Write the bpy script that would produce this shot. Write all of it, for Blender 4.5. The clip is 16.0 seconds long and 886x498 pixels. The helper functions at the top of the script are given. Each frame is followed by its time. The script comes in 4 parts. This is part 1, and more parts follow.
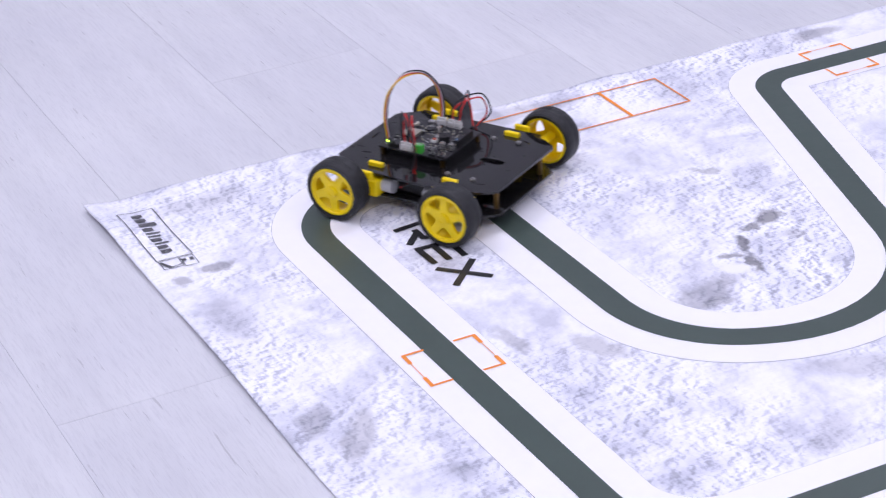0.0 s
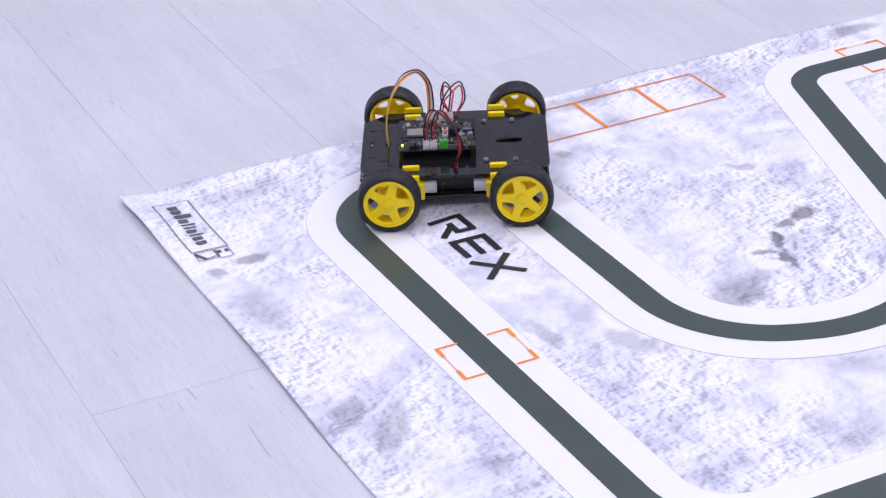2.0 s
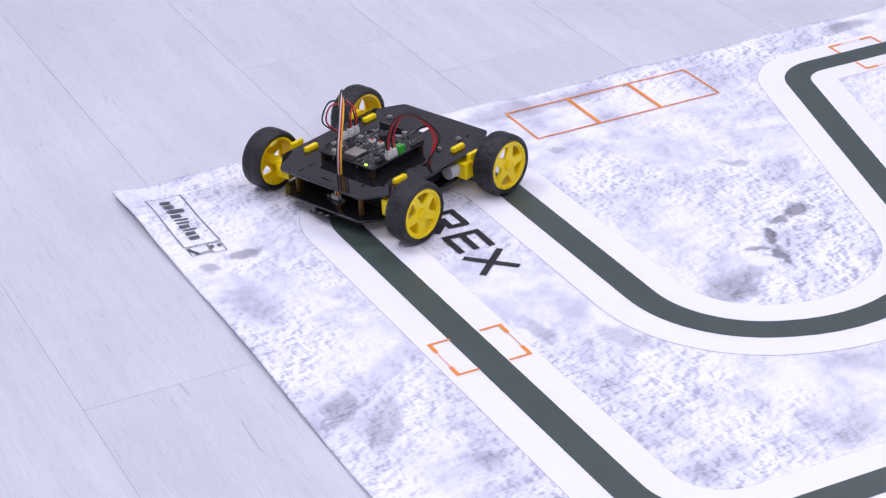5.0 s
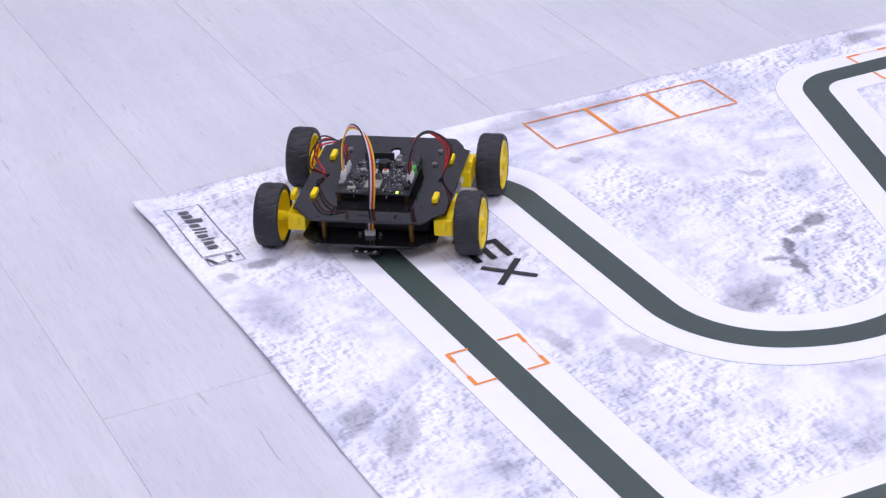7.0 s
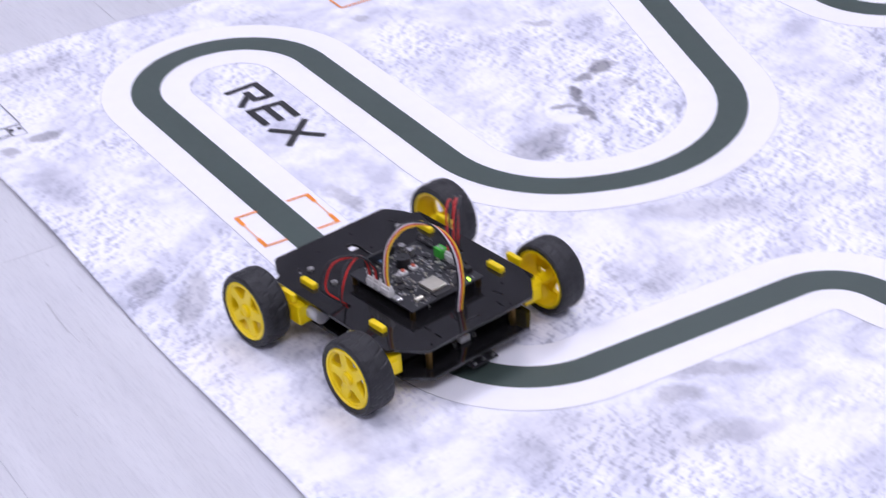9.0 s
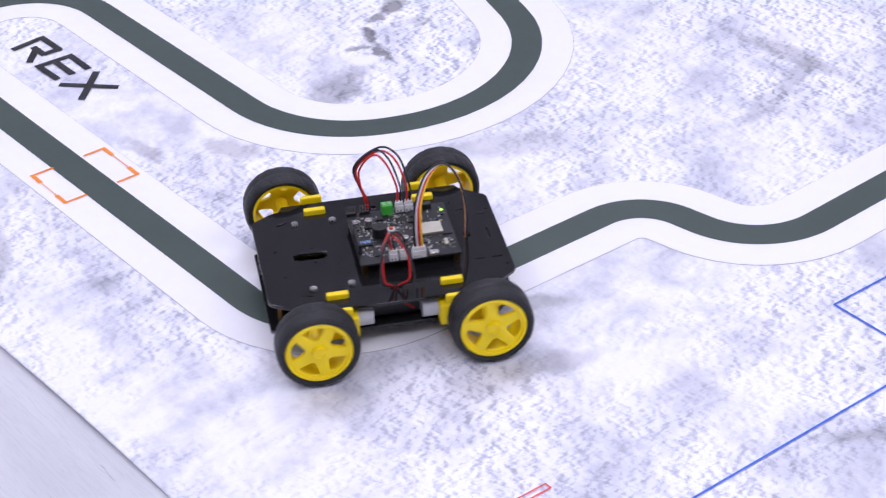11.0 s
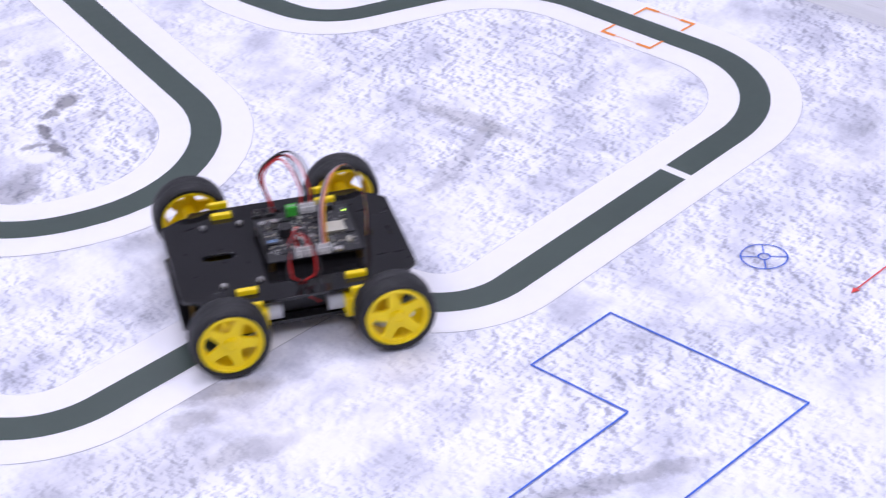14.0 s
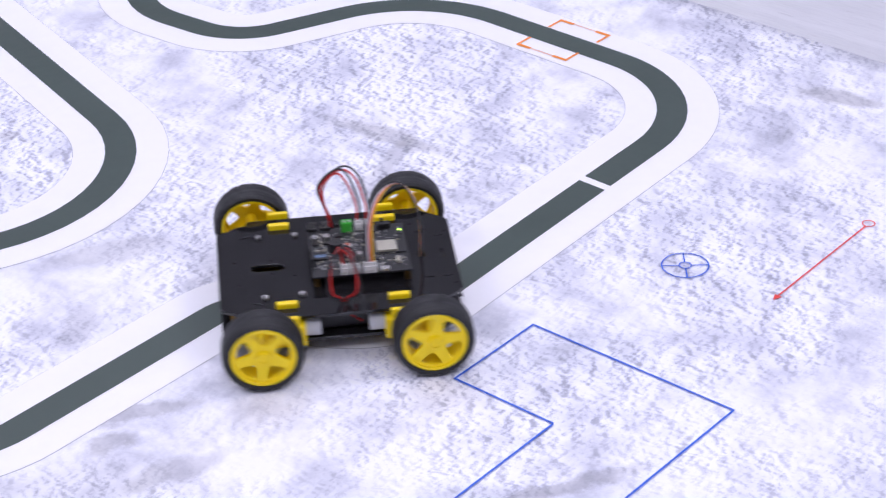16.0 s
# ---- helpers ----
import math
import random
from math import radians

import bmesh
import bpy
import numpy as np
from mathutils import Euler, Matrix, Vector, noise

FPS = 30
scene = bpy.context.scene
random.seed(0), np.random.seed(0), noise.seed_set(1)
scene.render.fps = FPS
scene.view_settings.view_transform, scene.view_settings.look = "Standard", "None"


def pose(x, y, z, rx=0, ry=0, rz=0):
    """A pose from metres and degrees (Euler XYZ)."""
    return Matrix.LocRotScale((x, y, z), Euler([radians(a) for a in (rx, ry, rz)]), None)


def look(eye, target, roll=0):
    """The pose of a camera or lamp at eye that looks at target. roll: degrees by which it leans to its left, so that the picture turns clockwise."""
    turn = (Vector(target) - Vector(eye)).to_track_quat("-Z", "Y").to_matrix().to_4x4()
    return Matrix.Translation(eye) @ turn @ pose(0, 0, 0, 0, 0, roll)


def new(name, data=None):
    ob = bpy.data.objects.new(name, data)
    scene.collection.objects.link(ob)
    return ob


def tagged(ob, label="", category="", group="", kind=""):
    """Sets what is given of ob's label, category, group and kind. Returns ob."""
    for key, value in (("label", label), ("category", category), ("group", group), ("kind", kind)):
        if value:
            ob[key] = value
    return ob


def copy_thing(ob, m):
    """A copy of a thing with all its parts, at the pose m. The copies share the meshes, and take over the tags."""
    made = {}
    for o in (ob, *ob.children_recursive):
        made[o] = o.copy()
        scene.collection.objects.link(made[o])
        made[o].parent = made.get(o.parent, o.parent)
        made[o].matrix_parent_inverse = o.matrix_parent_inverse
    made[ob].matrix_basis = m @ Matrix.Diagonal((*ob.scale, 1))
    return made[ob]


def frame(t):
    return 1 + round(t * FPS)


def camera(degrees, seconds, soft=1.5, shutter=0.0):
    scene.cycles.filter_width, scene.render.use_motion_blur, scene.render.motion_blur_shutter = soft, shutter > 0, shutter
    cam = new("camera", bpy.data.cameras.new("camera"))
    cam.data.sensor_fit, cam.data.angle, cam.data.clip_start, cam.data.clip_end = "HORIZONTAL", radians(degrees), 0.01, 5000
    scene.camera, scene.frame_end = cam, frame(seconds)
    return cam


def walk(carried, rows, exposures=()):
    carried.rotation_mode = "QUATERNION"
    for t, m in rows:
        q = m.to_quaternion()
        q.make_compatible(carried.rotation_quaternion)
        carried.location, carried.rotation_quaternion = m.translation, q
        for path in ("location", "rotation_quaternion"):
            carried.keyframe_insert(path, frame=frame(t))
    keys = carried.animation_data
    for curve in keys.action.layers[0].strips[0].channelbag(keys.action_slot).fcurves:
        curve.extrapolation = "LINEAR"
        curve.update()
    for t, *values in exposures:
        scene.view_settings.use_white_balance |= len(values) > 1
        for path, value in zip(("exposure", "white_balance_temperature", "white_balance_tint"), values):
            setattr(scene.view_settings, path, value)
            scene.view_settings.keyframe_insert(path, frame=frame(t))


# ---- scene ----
cam = camera(23.460, 16.0, soft=1.25, shutter=0.5)
PATH = [
    (0.0, look((-0.7006, -1.5553, 1.0189), (0.0649, 0.0356, 0.0792), -2.992)),
    (0.5, look((-0.7017, -1.5550, 1.0187), (0.0566, 0.0385, 0.0771), -3.019)),
    (1.0, look((-0.7011, -1.5557, 1.0207), (0.0468, 0.0408, 0.0763), -2.950)),
    (1.5, look((-0.7036, -1.5567, 1.0207), (0.0385, 0.0429, 0.0768), -2.946)),
    (2.0, look((-0.7035, -1.5568, 1.0208), (0.0335, 0.0451, 0.0770), -3.004)),
    (2.5, look((-0.7021, -1.5573, 1.0203), (0.0336, 0.0452, 0.0767), -3.073)),
    (3.0, look((-0.7010, -1.5562, 1.0198), (0.0355, 0.0458, 0.0758), -3.016)),
    (3.5, look((-0.7012, -1.5568, 1.0215), (0.0378, 0.0427, 0.0751), -2.889)),
    (4.0, look((-0.7006, -1.5565, 1.0205), (0.0413, 0.0402, 0.0717), -2.838)),
    (6.5, look((-0.7033, -1.5568, 1.0208), (0.0303, 0.0480, 0.0792), -2.805)),
    (7.0, look((-0.7034, -1.5577, 1.0201), (0.0253, 0.0513, 0.0819), -2.982)),
    (7.5, look((-0.7009, -1.5589, 1.0167), (0.0302, 0.0483, 0.0773), -3.037)),
    (8.0, look((-0.6948, -1.5622, 1.0109), (0.0402, 0.0349, 0.0573), -2.968)),
    (8.5, look((-0.6837, -1.5699, 1.0036), (0.0997, -0.0255, 0.0030), -2.995)),
    (9.0, look((-0.6747, -1.5680, 0.9943), (0.1691, -0.0858, -0.0505), -3.202)),
    (9.5, look((-0.6760, -1.5586, 0.9913), (0.2143, -0.1325, -0.0919), -2.863)),
    (10.0, look((-0.6818, -1.5504, 0.9895), (0.2522, -0.1672, -0.1127), -2.489)),
    (10.2, look((-0.6855, -1.5496, 0.9908), (0.2663, -0.1792, -0.1117), -2.304)),
    (12.3, look((-0.6903, -1.5503, 0.9878), (0.3804, -0.2582, -0.1006), -2.747)),
    (12.5, look((-0.6846, -1.5479, 0.9866), (0.4086, -0.2768, -0.1041), -2.545)),
    (13.0, look((-0.6769, -1.5475, 0.9867), (0.4672, -0.3205, -0.1021), -2.354)),
    (13.5, look((-0.6694, -1.5473, 0.9820), (0.5187, -0.3390, -0.0801), -2.201)),
    (14.0, look((-0.6674, -1.5487, 0.9780), (0.5573, -0.3585, -0.0631), -2.159)),
    (14.5, look((-0.6661, -1.5447, 0.9714), (0.5853, -0.3773, -0.0633), -1.939)),
    (15.0, look((-0.6665, -1.5407, 0.9685), (0.5967, -0.3840, -0.0640), -1.914)),
    (15.5, look((-0.6664, -1.5395, 0.9673), (0.6071, -0.3921, -0.0631), -1.849)),
    (16.0, look((-0.6651, -1.5396, 0.9657), (0.6211, -0.4023, -0.0601), -1.906)),
]
walk(cam, PATH)
# seconds, x, y and heading in degrees of the car on the mat
DRIVE = [
    (0.0, 0.1948, 0.2878, 121.0), (0.1, 0.2036, 0.2786, 122.1), (0.2, 0.2072, 0.2816, 123.6), (0.3, 0.1949, 0.2869, 125.2),
    (0.4, 0.1905, 0.2888, 126.7), (0.5, 0.2005, 0.2780, 128.3), (0.6, 0.1940, 0.2854, 130.0), (0.7, 0.1819, 0.2991, 131.5),
    (0.8, 0.1872, 0.2912, 132.8), (0.9, 0.2000, 0.2814, 133.9), (1.0, 0.1859, 0.2946, 135.2), (1.1, 0.1757, 0.3044, 137.6),
    (1.2, 0.1918, 0.2913, 140.3), (1.3, 0.1876, 0.2895, 142.6), (1.4, 0.1679, 0.3080, 144.5), (1.5, 0.1713, 0.3107, 146.3),
    (1.6, 0.1844, 0.2950, 147.9), (1.7, 0.1708, 0.3034, 149.4), (1.8, 0.1633, 0.3121, 150.9), (1.9, 0.1748, 0.3083, 152.3),
    (2.0, 0.1744, 0.3072, 153.7), (2.1, 0.1571, 0.3121, 155.0), (2.2, 0.1617, 0.3128, 156.4), (2.3, 0.1773, 0.3052, 157.9),
    (2.4, 0.1621, 0.3092, 159.3), (2.5, 0.1447, 0.3214, 160.6), (2.6, 0.1581, 0.3119, 161.6), (2.7, 0.1714, 0.3072, 162.6),
    (2.8, 0.1507, 0.3148, 163.5), (2.9, 0.1439, 0.3174, 164.6), (3.0, 0.1596, 0.3133, 165.8), (3.1, 0.1617, 0.3094, 166.8),
    (3.2, 0.1388, 0.3149, 168.0), (3.3, 0.1436, 0.3160, 169.6), (3.4, 0.1557, 0.3122, 171.7), (3.5, 0.1364, 0.3170, 174.0),
    (3.6, 0.1348, 0.3157, 176.2), (3.7, 0.1494, 0.3129, 178.2), (3.8, 0.1336, 0.3152, 180.0), (3.9, 0.1215, 0.3168, 181.6),
    (4.0, 0.1343, 0.3194, 183.4), (4.2, 0.1197, 0.3226, 186.3), (4.9, 0.1060, 0.3180, 201.0), (5.6, 0.0900, 0.3110, 212.0),
    (6.3, 0.0766, 0.2987, 220.2), (6.4, 0.0878, 0.3037, 220.6), (6.5, 0.0962, 0.3094, 221.3), (6.6, 0.0820, 0.2896, 222.1),
    (6.7, 0.0833, 0.2923, 223.8), (6.8, 0.0917, 0.2987, 226.5), (6.9, 0.0795, 0.2864, 230.0), (7.0, 0.0688, 0.2871, 234.0),
    (7.1, 0.0726, 0.2900, 237.5), (7.2, 0.0676, 0.2777, 241.1), (7.3, 0.0614, 0.2680, 245.9), (7.4, 0.0480, 0.2612, 254.1),
    (7.5, 0.0439, 0.2584, 261.6), (7.6, 0.0362, 0.2359, 265.7), (7.7, 0.0339, 0.2066, 267.6), (7.8, 0.0346, 0.1562, 270.0),
    (7.9, 0.0346, 0.1125, 271.9), (8.0, 0.0294, 0.0722, 273.2), (8.1, 0.0284, 0.0247, 273.6), (8.2, 0.0331, -0.0163, 273.5),
    (8.3, 0.0327, -0.0638, 273.1), (8.4, 0.0383, -0.1239, 272.6), (8.5, 0.0411, -0.1846, 271.7), (8.6, 0.0428, -0.2533, 271.0),
    (8.7, 0.0493, -0.2907, 271.7), (8.8, 0.0447, -0.2756, 273.5), (8.9, 0.0482, -0.2461, 276.2), (9.0, 0.0404, -0.2411, 279.3),
    (9.1, 0.0463, -0.2601, 281.9), (9.2, 0.0484, -0.2928, 285.5), (9.3, 0.0593, -0.2962, 289.8), (9.4, 0.0504, -0.2843, 293.5),
    (9.5, 0.0495, -0.2897, 296.6), (9.6, 0.0648, -0.3088, 299.4), (9.7, 0.0655, -0.3068, 302.3), (9.8, 0.0612, -0.2957, 305.2),
    (9.9, 0.0639, -0.3079, 308.2), (10.0, 0.0740, -0.3355, 311.0), (10.1, 0.0691, -0.3274, 312.8), (10.2, 0.0637, -0.3178, 314.5),
    (10.9, 0.1200, -0.3550, 331.0), (11.6, 0.2100, -0.3720, 346.0), (12.3, 0.3051, -0.3741, 353.4), (12.4, 0.3281, -0.3763, 351.9),
    (12.5, 0.3281, -0.3790, 350.3), (12.6, 0.3083, -0.3677, 349.0), (12.7, 0.3217, -0.3739, 347.5), (12.8, 0.3351, -0.3778, 345.6),
    (12.9, 0.3323, -0.3763, 343.6), (13.0, 0.3176, -0.3720, 341.7), (13.1, 0.3397, -0.3782, 340.4), (13.2, 0.3446, -0.3773, 339.1),
    (13.3, 0.3318, -0.3710, 338.0), (13.4, 0.3326, -0.3713, 337.1), (13.5, 0.3462, -0.3823, 336.1), (13.6, 0.3477, -0.3799, 334.3),
    (13.7, 0.3355, -0.3703, 332.4), (13.8, 0.3514, -0.3798, 330.5), (13.9, 0.3642, -0.3861, 328.8), (14.0, 0.3471, -0.3794, 327.6),
    (14.1, 0.3386, -0.3755, 326.6), (14.2, 0.3587, -0.3879, 325.5), (14.3, 0.3628, -0.3904, 324.1), (14.4, 0.3496, -0.3715, 322.7),
    (14.5, 0.3509, -0.3815, 321.2), (14.6, 0.3681, -0.3895, 319.1), (14.7, 0.3650, -0.3825, 316.5), (14.8, 0.3607, -0.3812, 313.3),
    (14.9, 0.3760, -0.3918, 309.8), (15.0, 0.3772, -0.4034, 306.4), (15.1, 0.3906, -0.4132, 304.2), (15.2, 0.4106, -0.4458, 303.4),
    (15.3, 0.4266, -0.4658, 304.0), (15.4, 0.4129, -0.4560, 305.7), (15.5, 0.3980, -0.4420, 307.7), (15.6, 0.4061, -0.4469, 309.4),
    (15.7, 0.4171, -0.4590, 311.1), (15.8, 0.4112, -0.4552, 313.0), (15.9, 0.4078, -0.4512, 315.1), (16.0, 0.4176, -0.4642, 317.4),
]

# ---- light: a white room under four ceiling panels ----
world = bpy.data.worlds.new("room_air")
scene.world = world
world.use_nodes = True
world.node_tree.nodes["Background"].inputs[0].default_value = (0.75, 0.78, 0.95, 1)
world.node_tree.nodes["Background"].inputs[1].default_value = 0.05
LAMP_WATTS, LAMP_COLOUR = 27.6, (0.817, 0.806, 1.0)
scene.view_settings.exposure = 0.0
CEILING_Z = 2.7


# ---- materials ----
def material(name, colour, rough=0.5, metal=0.0, coat=0.0):
    m = bpy.data.materials.new(name)
    m.use_nodes = True
    b = m.node_tree.nodes["Principled BSDF"]
    b.inputs["Base Color"].default_value = (*colour, 1)
    b.inputs["Roughness"].default_value = rough
    b.inputs["Metallic"].default_value = metal
    b.inputs["Coat Weight"].default_value = coat
    return m


def node(m, kind, **values):
    n = m.node_tree.nodes.new(kind)
    for key, value in values.items():
        n.inputs[key.replace("_", " ")].default_value = value
    return n


def wire_up(m, a, out, b, inp):
    m.node_tree.links.new(a.outputs[out], b.inputs[inp])


def ramp(m, source, out, stops):
    r = m.node_tree.nodes.new("ShaderNodeValToRGB")
    els = r.color_ramp.elements
    while len(els) < len(stops):
        els.new(0.5)
    for e, (pos, c) in zip(els, stops):
        e.position, e.color = pos, (*c, 1) if len(c) == 3 else c
    wire_up(m, source, out, r, "Fac")
    return r


def coords(m, scale=(1, 1, 1), turn=0.0):
    tc = m.node_tree.nodes.new("ShaderNodeTexCoord")
    mp = m.node_tree.nodes.new("ShaderNodeMapping")
    mp.inputs["Scale"].default_value = scale
    mp.inputs["Rotation"].default_value = (0, 0, radians(turn))
    wire_up(m, tc, "Object", mp, "Vector")
    return mp


def noise_tex(m, vec, scale, detail=4.0, rough=0.55, distort=0.0):
    n = node(m, "ShaderNodeTexNoise", Scale=scale, Detail=detail, Roughness=rough, Distortion=distort)
    wire_up(m, vec, "Vector", n, "Vector")
    return n


def mixed(m, kind, fac, a, b):
    """kind: a blend mode; fac, a, b: numbers, colours or (node, output)."""
    n = m.node_tree.nodes.new("ShaderNodeMix")
    n.data_type, n.blend_type = "RGBA", kind
    for slot, v in ((0, fac), (6, a), (7, b)):
        if isinstance(v, tuple) and isinstance(v[0], bpy.types.Node):
            m.node_tree.links.new(v[0].outputs[v[1]], n.inputs[slot])
        elif slot:
            n.inputs[slot].default_value = (*v, 1)
        else:
            n.inputs[slot].default_value = v
    return n


def bump(m, source, out, strength, distance):
    b = node(m, "ShaderNodeBump", Strength=strength, Distance=distance)
    wire_up(m, source, out, b, "Height")
    wire_up(m, b, "Normal", m.node_tree.nodes["Principled BSDF"], "Normal")


def grained(m, scale, depth, detail=3.0, rough_by=0.1, tint_by=0.12):
    """Fine unevenness of colour, gloss and relief on a plain material."""
    b = m.node_tree.nodes["Principled BSDF"]
    vec = coords(m)
    n = noise_tex(m, vec, scale, detail)
    broad = noise_tex(m, vec, scale / 9, 2.0)
    c = b.inputs["Base Color"].default_value[:3]
    lo, hi = [v * (1 - tint_by) for v in c], [min(1, v * (1 + tint_by)) for v in c]
    r = ramp(m, broad, "Fac", [(0.3, lo), (0.7, hi)])
    wire_up(m, r, "Color", b, "Base Color")
    rr = b.inputs["Roughness"].default_value
    q = ramp(m, n, "Fac", [(0.3, (max(0, rr - rough_by),) * 3), (0.7, (min(1, rr + rough_by),) * 3)])
    wire_up(m, q, "Color", b, "Roughness")
    bump(m, n, "Fac", 0.4, depth)
    return m


def relief(m, vec, layers, gain, shift):
    """Light and shade on lumps, as the printed photograph has them: one height less the same height moved aside.
    layers: ("noise" or "clod", scale, detail, roughness, share of the height)."""
    add = m.node_tree.nodes.new("ShaderNodeVectorMath")
    add.operation = "ADD"
    add.inputs[1].default_value = shift
    wire_up(m, vec, "Vector", add, 0)
    total = None
    for place, sign in ((vec, 1), (add, -1)):
        for kind, scale, detail, rough, share in layers:
            if kind == "noise":
                n, out = noise_tex(m, place, scale, detail, rough), "Fac"
            else:
                n, out = node(m, "ShaderNodeTexVoronoi", Scale=scale, Detail=detail, Roughness=rough), "Distance"
                wire_up(m, place, "Vector", n, "Vector")
            step = m.node_tree.nodes.new("ShaderNodeMath")
            step.operation = "MULTIPLY_ADD"
            wire_up(m, n, out, step, 0)
            step.inputs[1].default_value = gain * share * sign * (-1 if kind == "clod" else 1)
            if total is None:
                step.inputs[2].default_value = 0.5
            else:
                wire_up(m, total, "Value", step, 2)
            total = step
    return total


def snow_print():
    """The mat's printed photograph of trodden snow on vinyl."""
    m = material("snow_print", (0.8, 0.8, 0.83), 0.5)
    vec = coords(m)
    broad = noise_tex(m, vec, 3.6, 6, 0.62, 0.5)
    mid = noise_tex(m, vec, 10, 7, 0.62, 0.6)
    where = ramp(m, broad, "Fac", [(0.41, (0.10,) * 3), (0.53, (0.75,) * 3), (0.62, (1.0,) * 3)])
    tone = ramp(m, mid, "Fac", [(0.27, (0.57, 0.575, 0.63)), (0.40, (0.78, 0.785, 0.85)), (0.52, (0.92, 0.92, 0.965))])
    # clods and crumbs of snow, each with a light and a dark side
    bent = m.node_tree.nodes.new("ShaderNodeVectorMath")
    bent.operation = "MULTIPLY_ADD"
    wire_up(m, noise_tex(m, vec, 38, 4, 0.6), "Color", bent, 0)
    bent.inputs[1].default_value = (0.009, 0.009, 0)
    wire_up(m, vec, "Vector", bent, 2)
    lump = relief(m, bent, (("noise", 34, 9, 0.70, 1.0), ("clod", 75, 1.0, 0.5, 0.15), ("clod", 170, 1.0, 0.5, 0.09)), 3.3, (0.0028, -0.0022, 0))
    shade = ramp(m, lump, "Value", [(0.10, (0.47, 0.475, 0.53)), (0.33, (0.73, 0.735, 0.79)), (0.48, (0.94, 0.945, 0.97)), (0.62, (1.04, 1.04, 1.04))])
    a = mixed(m, "MULTIPLY", (where, "Color"), (tone, "Color"), (shade, "Color"))
    # heaps and hollows
    ridge = relief(m, vec, (("noise", 8.0, 7, 0.60, 1.0),), 2.4, (0.024, -0.018, 0))
    fold = ramp(m, ridge, "Value", [(0.08, (0.68, 0.685, 0.73)), (0.40, (0.94, 0.94, 0.96)), (0.6, (1.05, 1.05, 1.05))])
    b = mixed(m, "MULTIPLY", 1.0, (a, 2), (fold, "Color"))
    # dark pits in drifts
    speck = noise_tex(m, vec, 85, 6, 0.66)
    spots = ramp(m, speck, "Fac", [(0.26, (0.50, 0.50, 0.53)), (0.34, (0.83, 0.83, 0.86)), (0.39, (1, 1, 1))])
    drift = noise_tex(m, vec, 6.5, 4, 0.6, 0.8)
    there = ramp(m, drift, "Fac", [(0.44, (0.05,) * 3), (0.62, (0.9,) * 3)])
    last = mixed(m, "MULTIPLY", (there, "Color"), (b, 2), (spots, "Color"))
    warp = m.node_tree.nodes.new("ShaderNodeVectorMath")
    warp.operation = "MULTIPLY_ADD"
    wob = noise_tex(m, vec, 24, 8, 0.68)
    wire_up(m, wob, "Color", warp, 0)
    warp.inputs[1].default_value = (0.044, 0.044, 0)
    shifted = m.node_tree.nodes.new("ShaderNodeVectorMath")
    shifted.operation = "ADD"
    shifted.inputs[1].default_value = (-0.022, -0.022, 0)
    wire_up(m, vec, "Vector", shifted, 0)
    wire_up(m, shifted, "Vector", warp, 2)
    # wet earth showing through, and one clean lump
    for x, y, rx, ry, turn, depth in STAINS:
        mp = m.node_tree.nodes.new("ShaderNodeMapping")
        mp.vector_type = "TEXTURE"
        mp.inputs["Location"].default_value = (x, y, 0)
        mp.inputs["Rotation"].default_value = (0, 0, radians(turn))
        mp.inputs["Scale"].default_value = (rx, ry, 1)
        wire_up(m, warp, "Vector", mp, "Vector")
        ln = m.node_tree.nodes.new("ShaderNodeVectorMath")
        ln.operation = "LENGTH"
        wire_up(m, mp, "Vector", ln, 0)
        mask = ramp(m, ln, "Value", [(0.50, (min(1, abs(depth) * 1.2),) * 3), (0.92, (0, 0, 0))])
        last = mixed(m, "MULTIPLY" if depth > 0 else "MIX", (mask, "Color"), (last, 2), (0.34, 0.33, 0.33) if depth > 0 else (0.93, 0.93, 0.95))
    p = m.node_tree.nodes["Principled BSDF"]
    wire_up(m, last, 2, p, "Base Color")
    bump(m, mid, "Fac", 0.12, 0.0006)
    return m


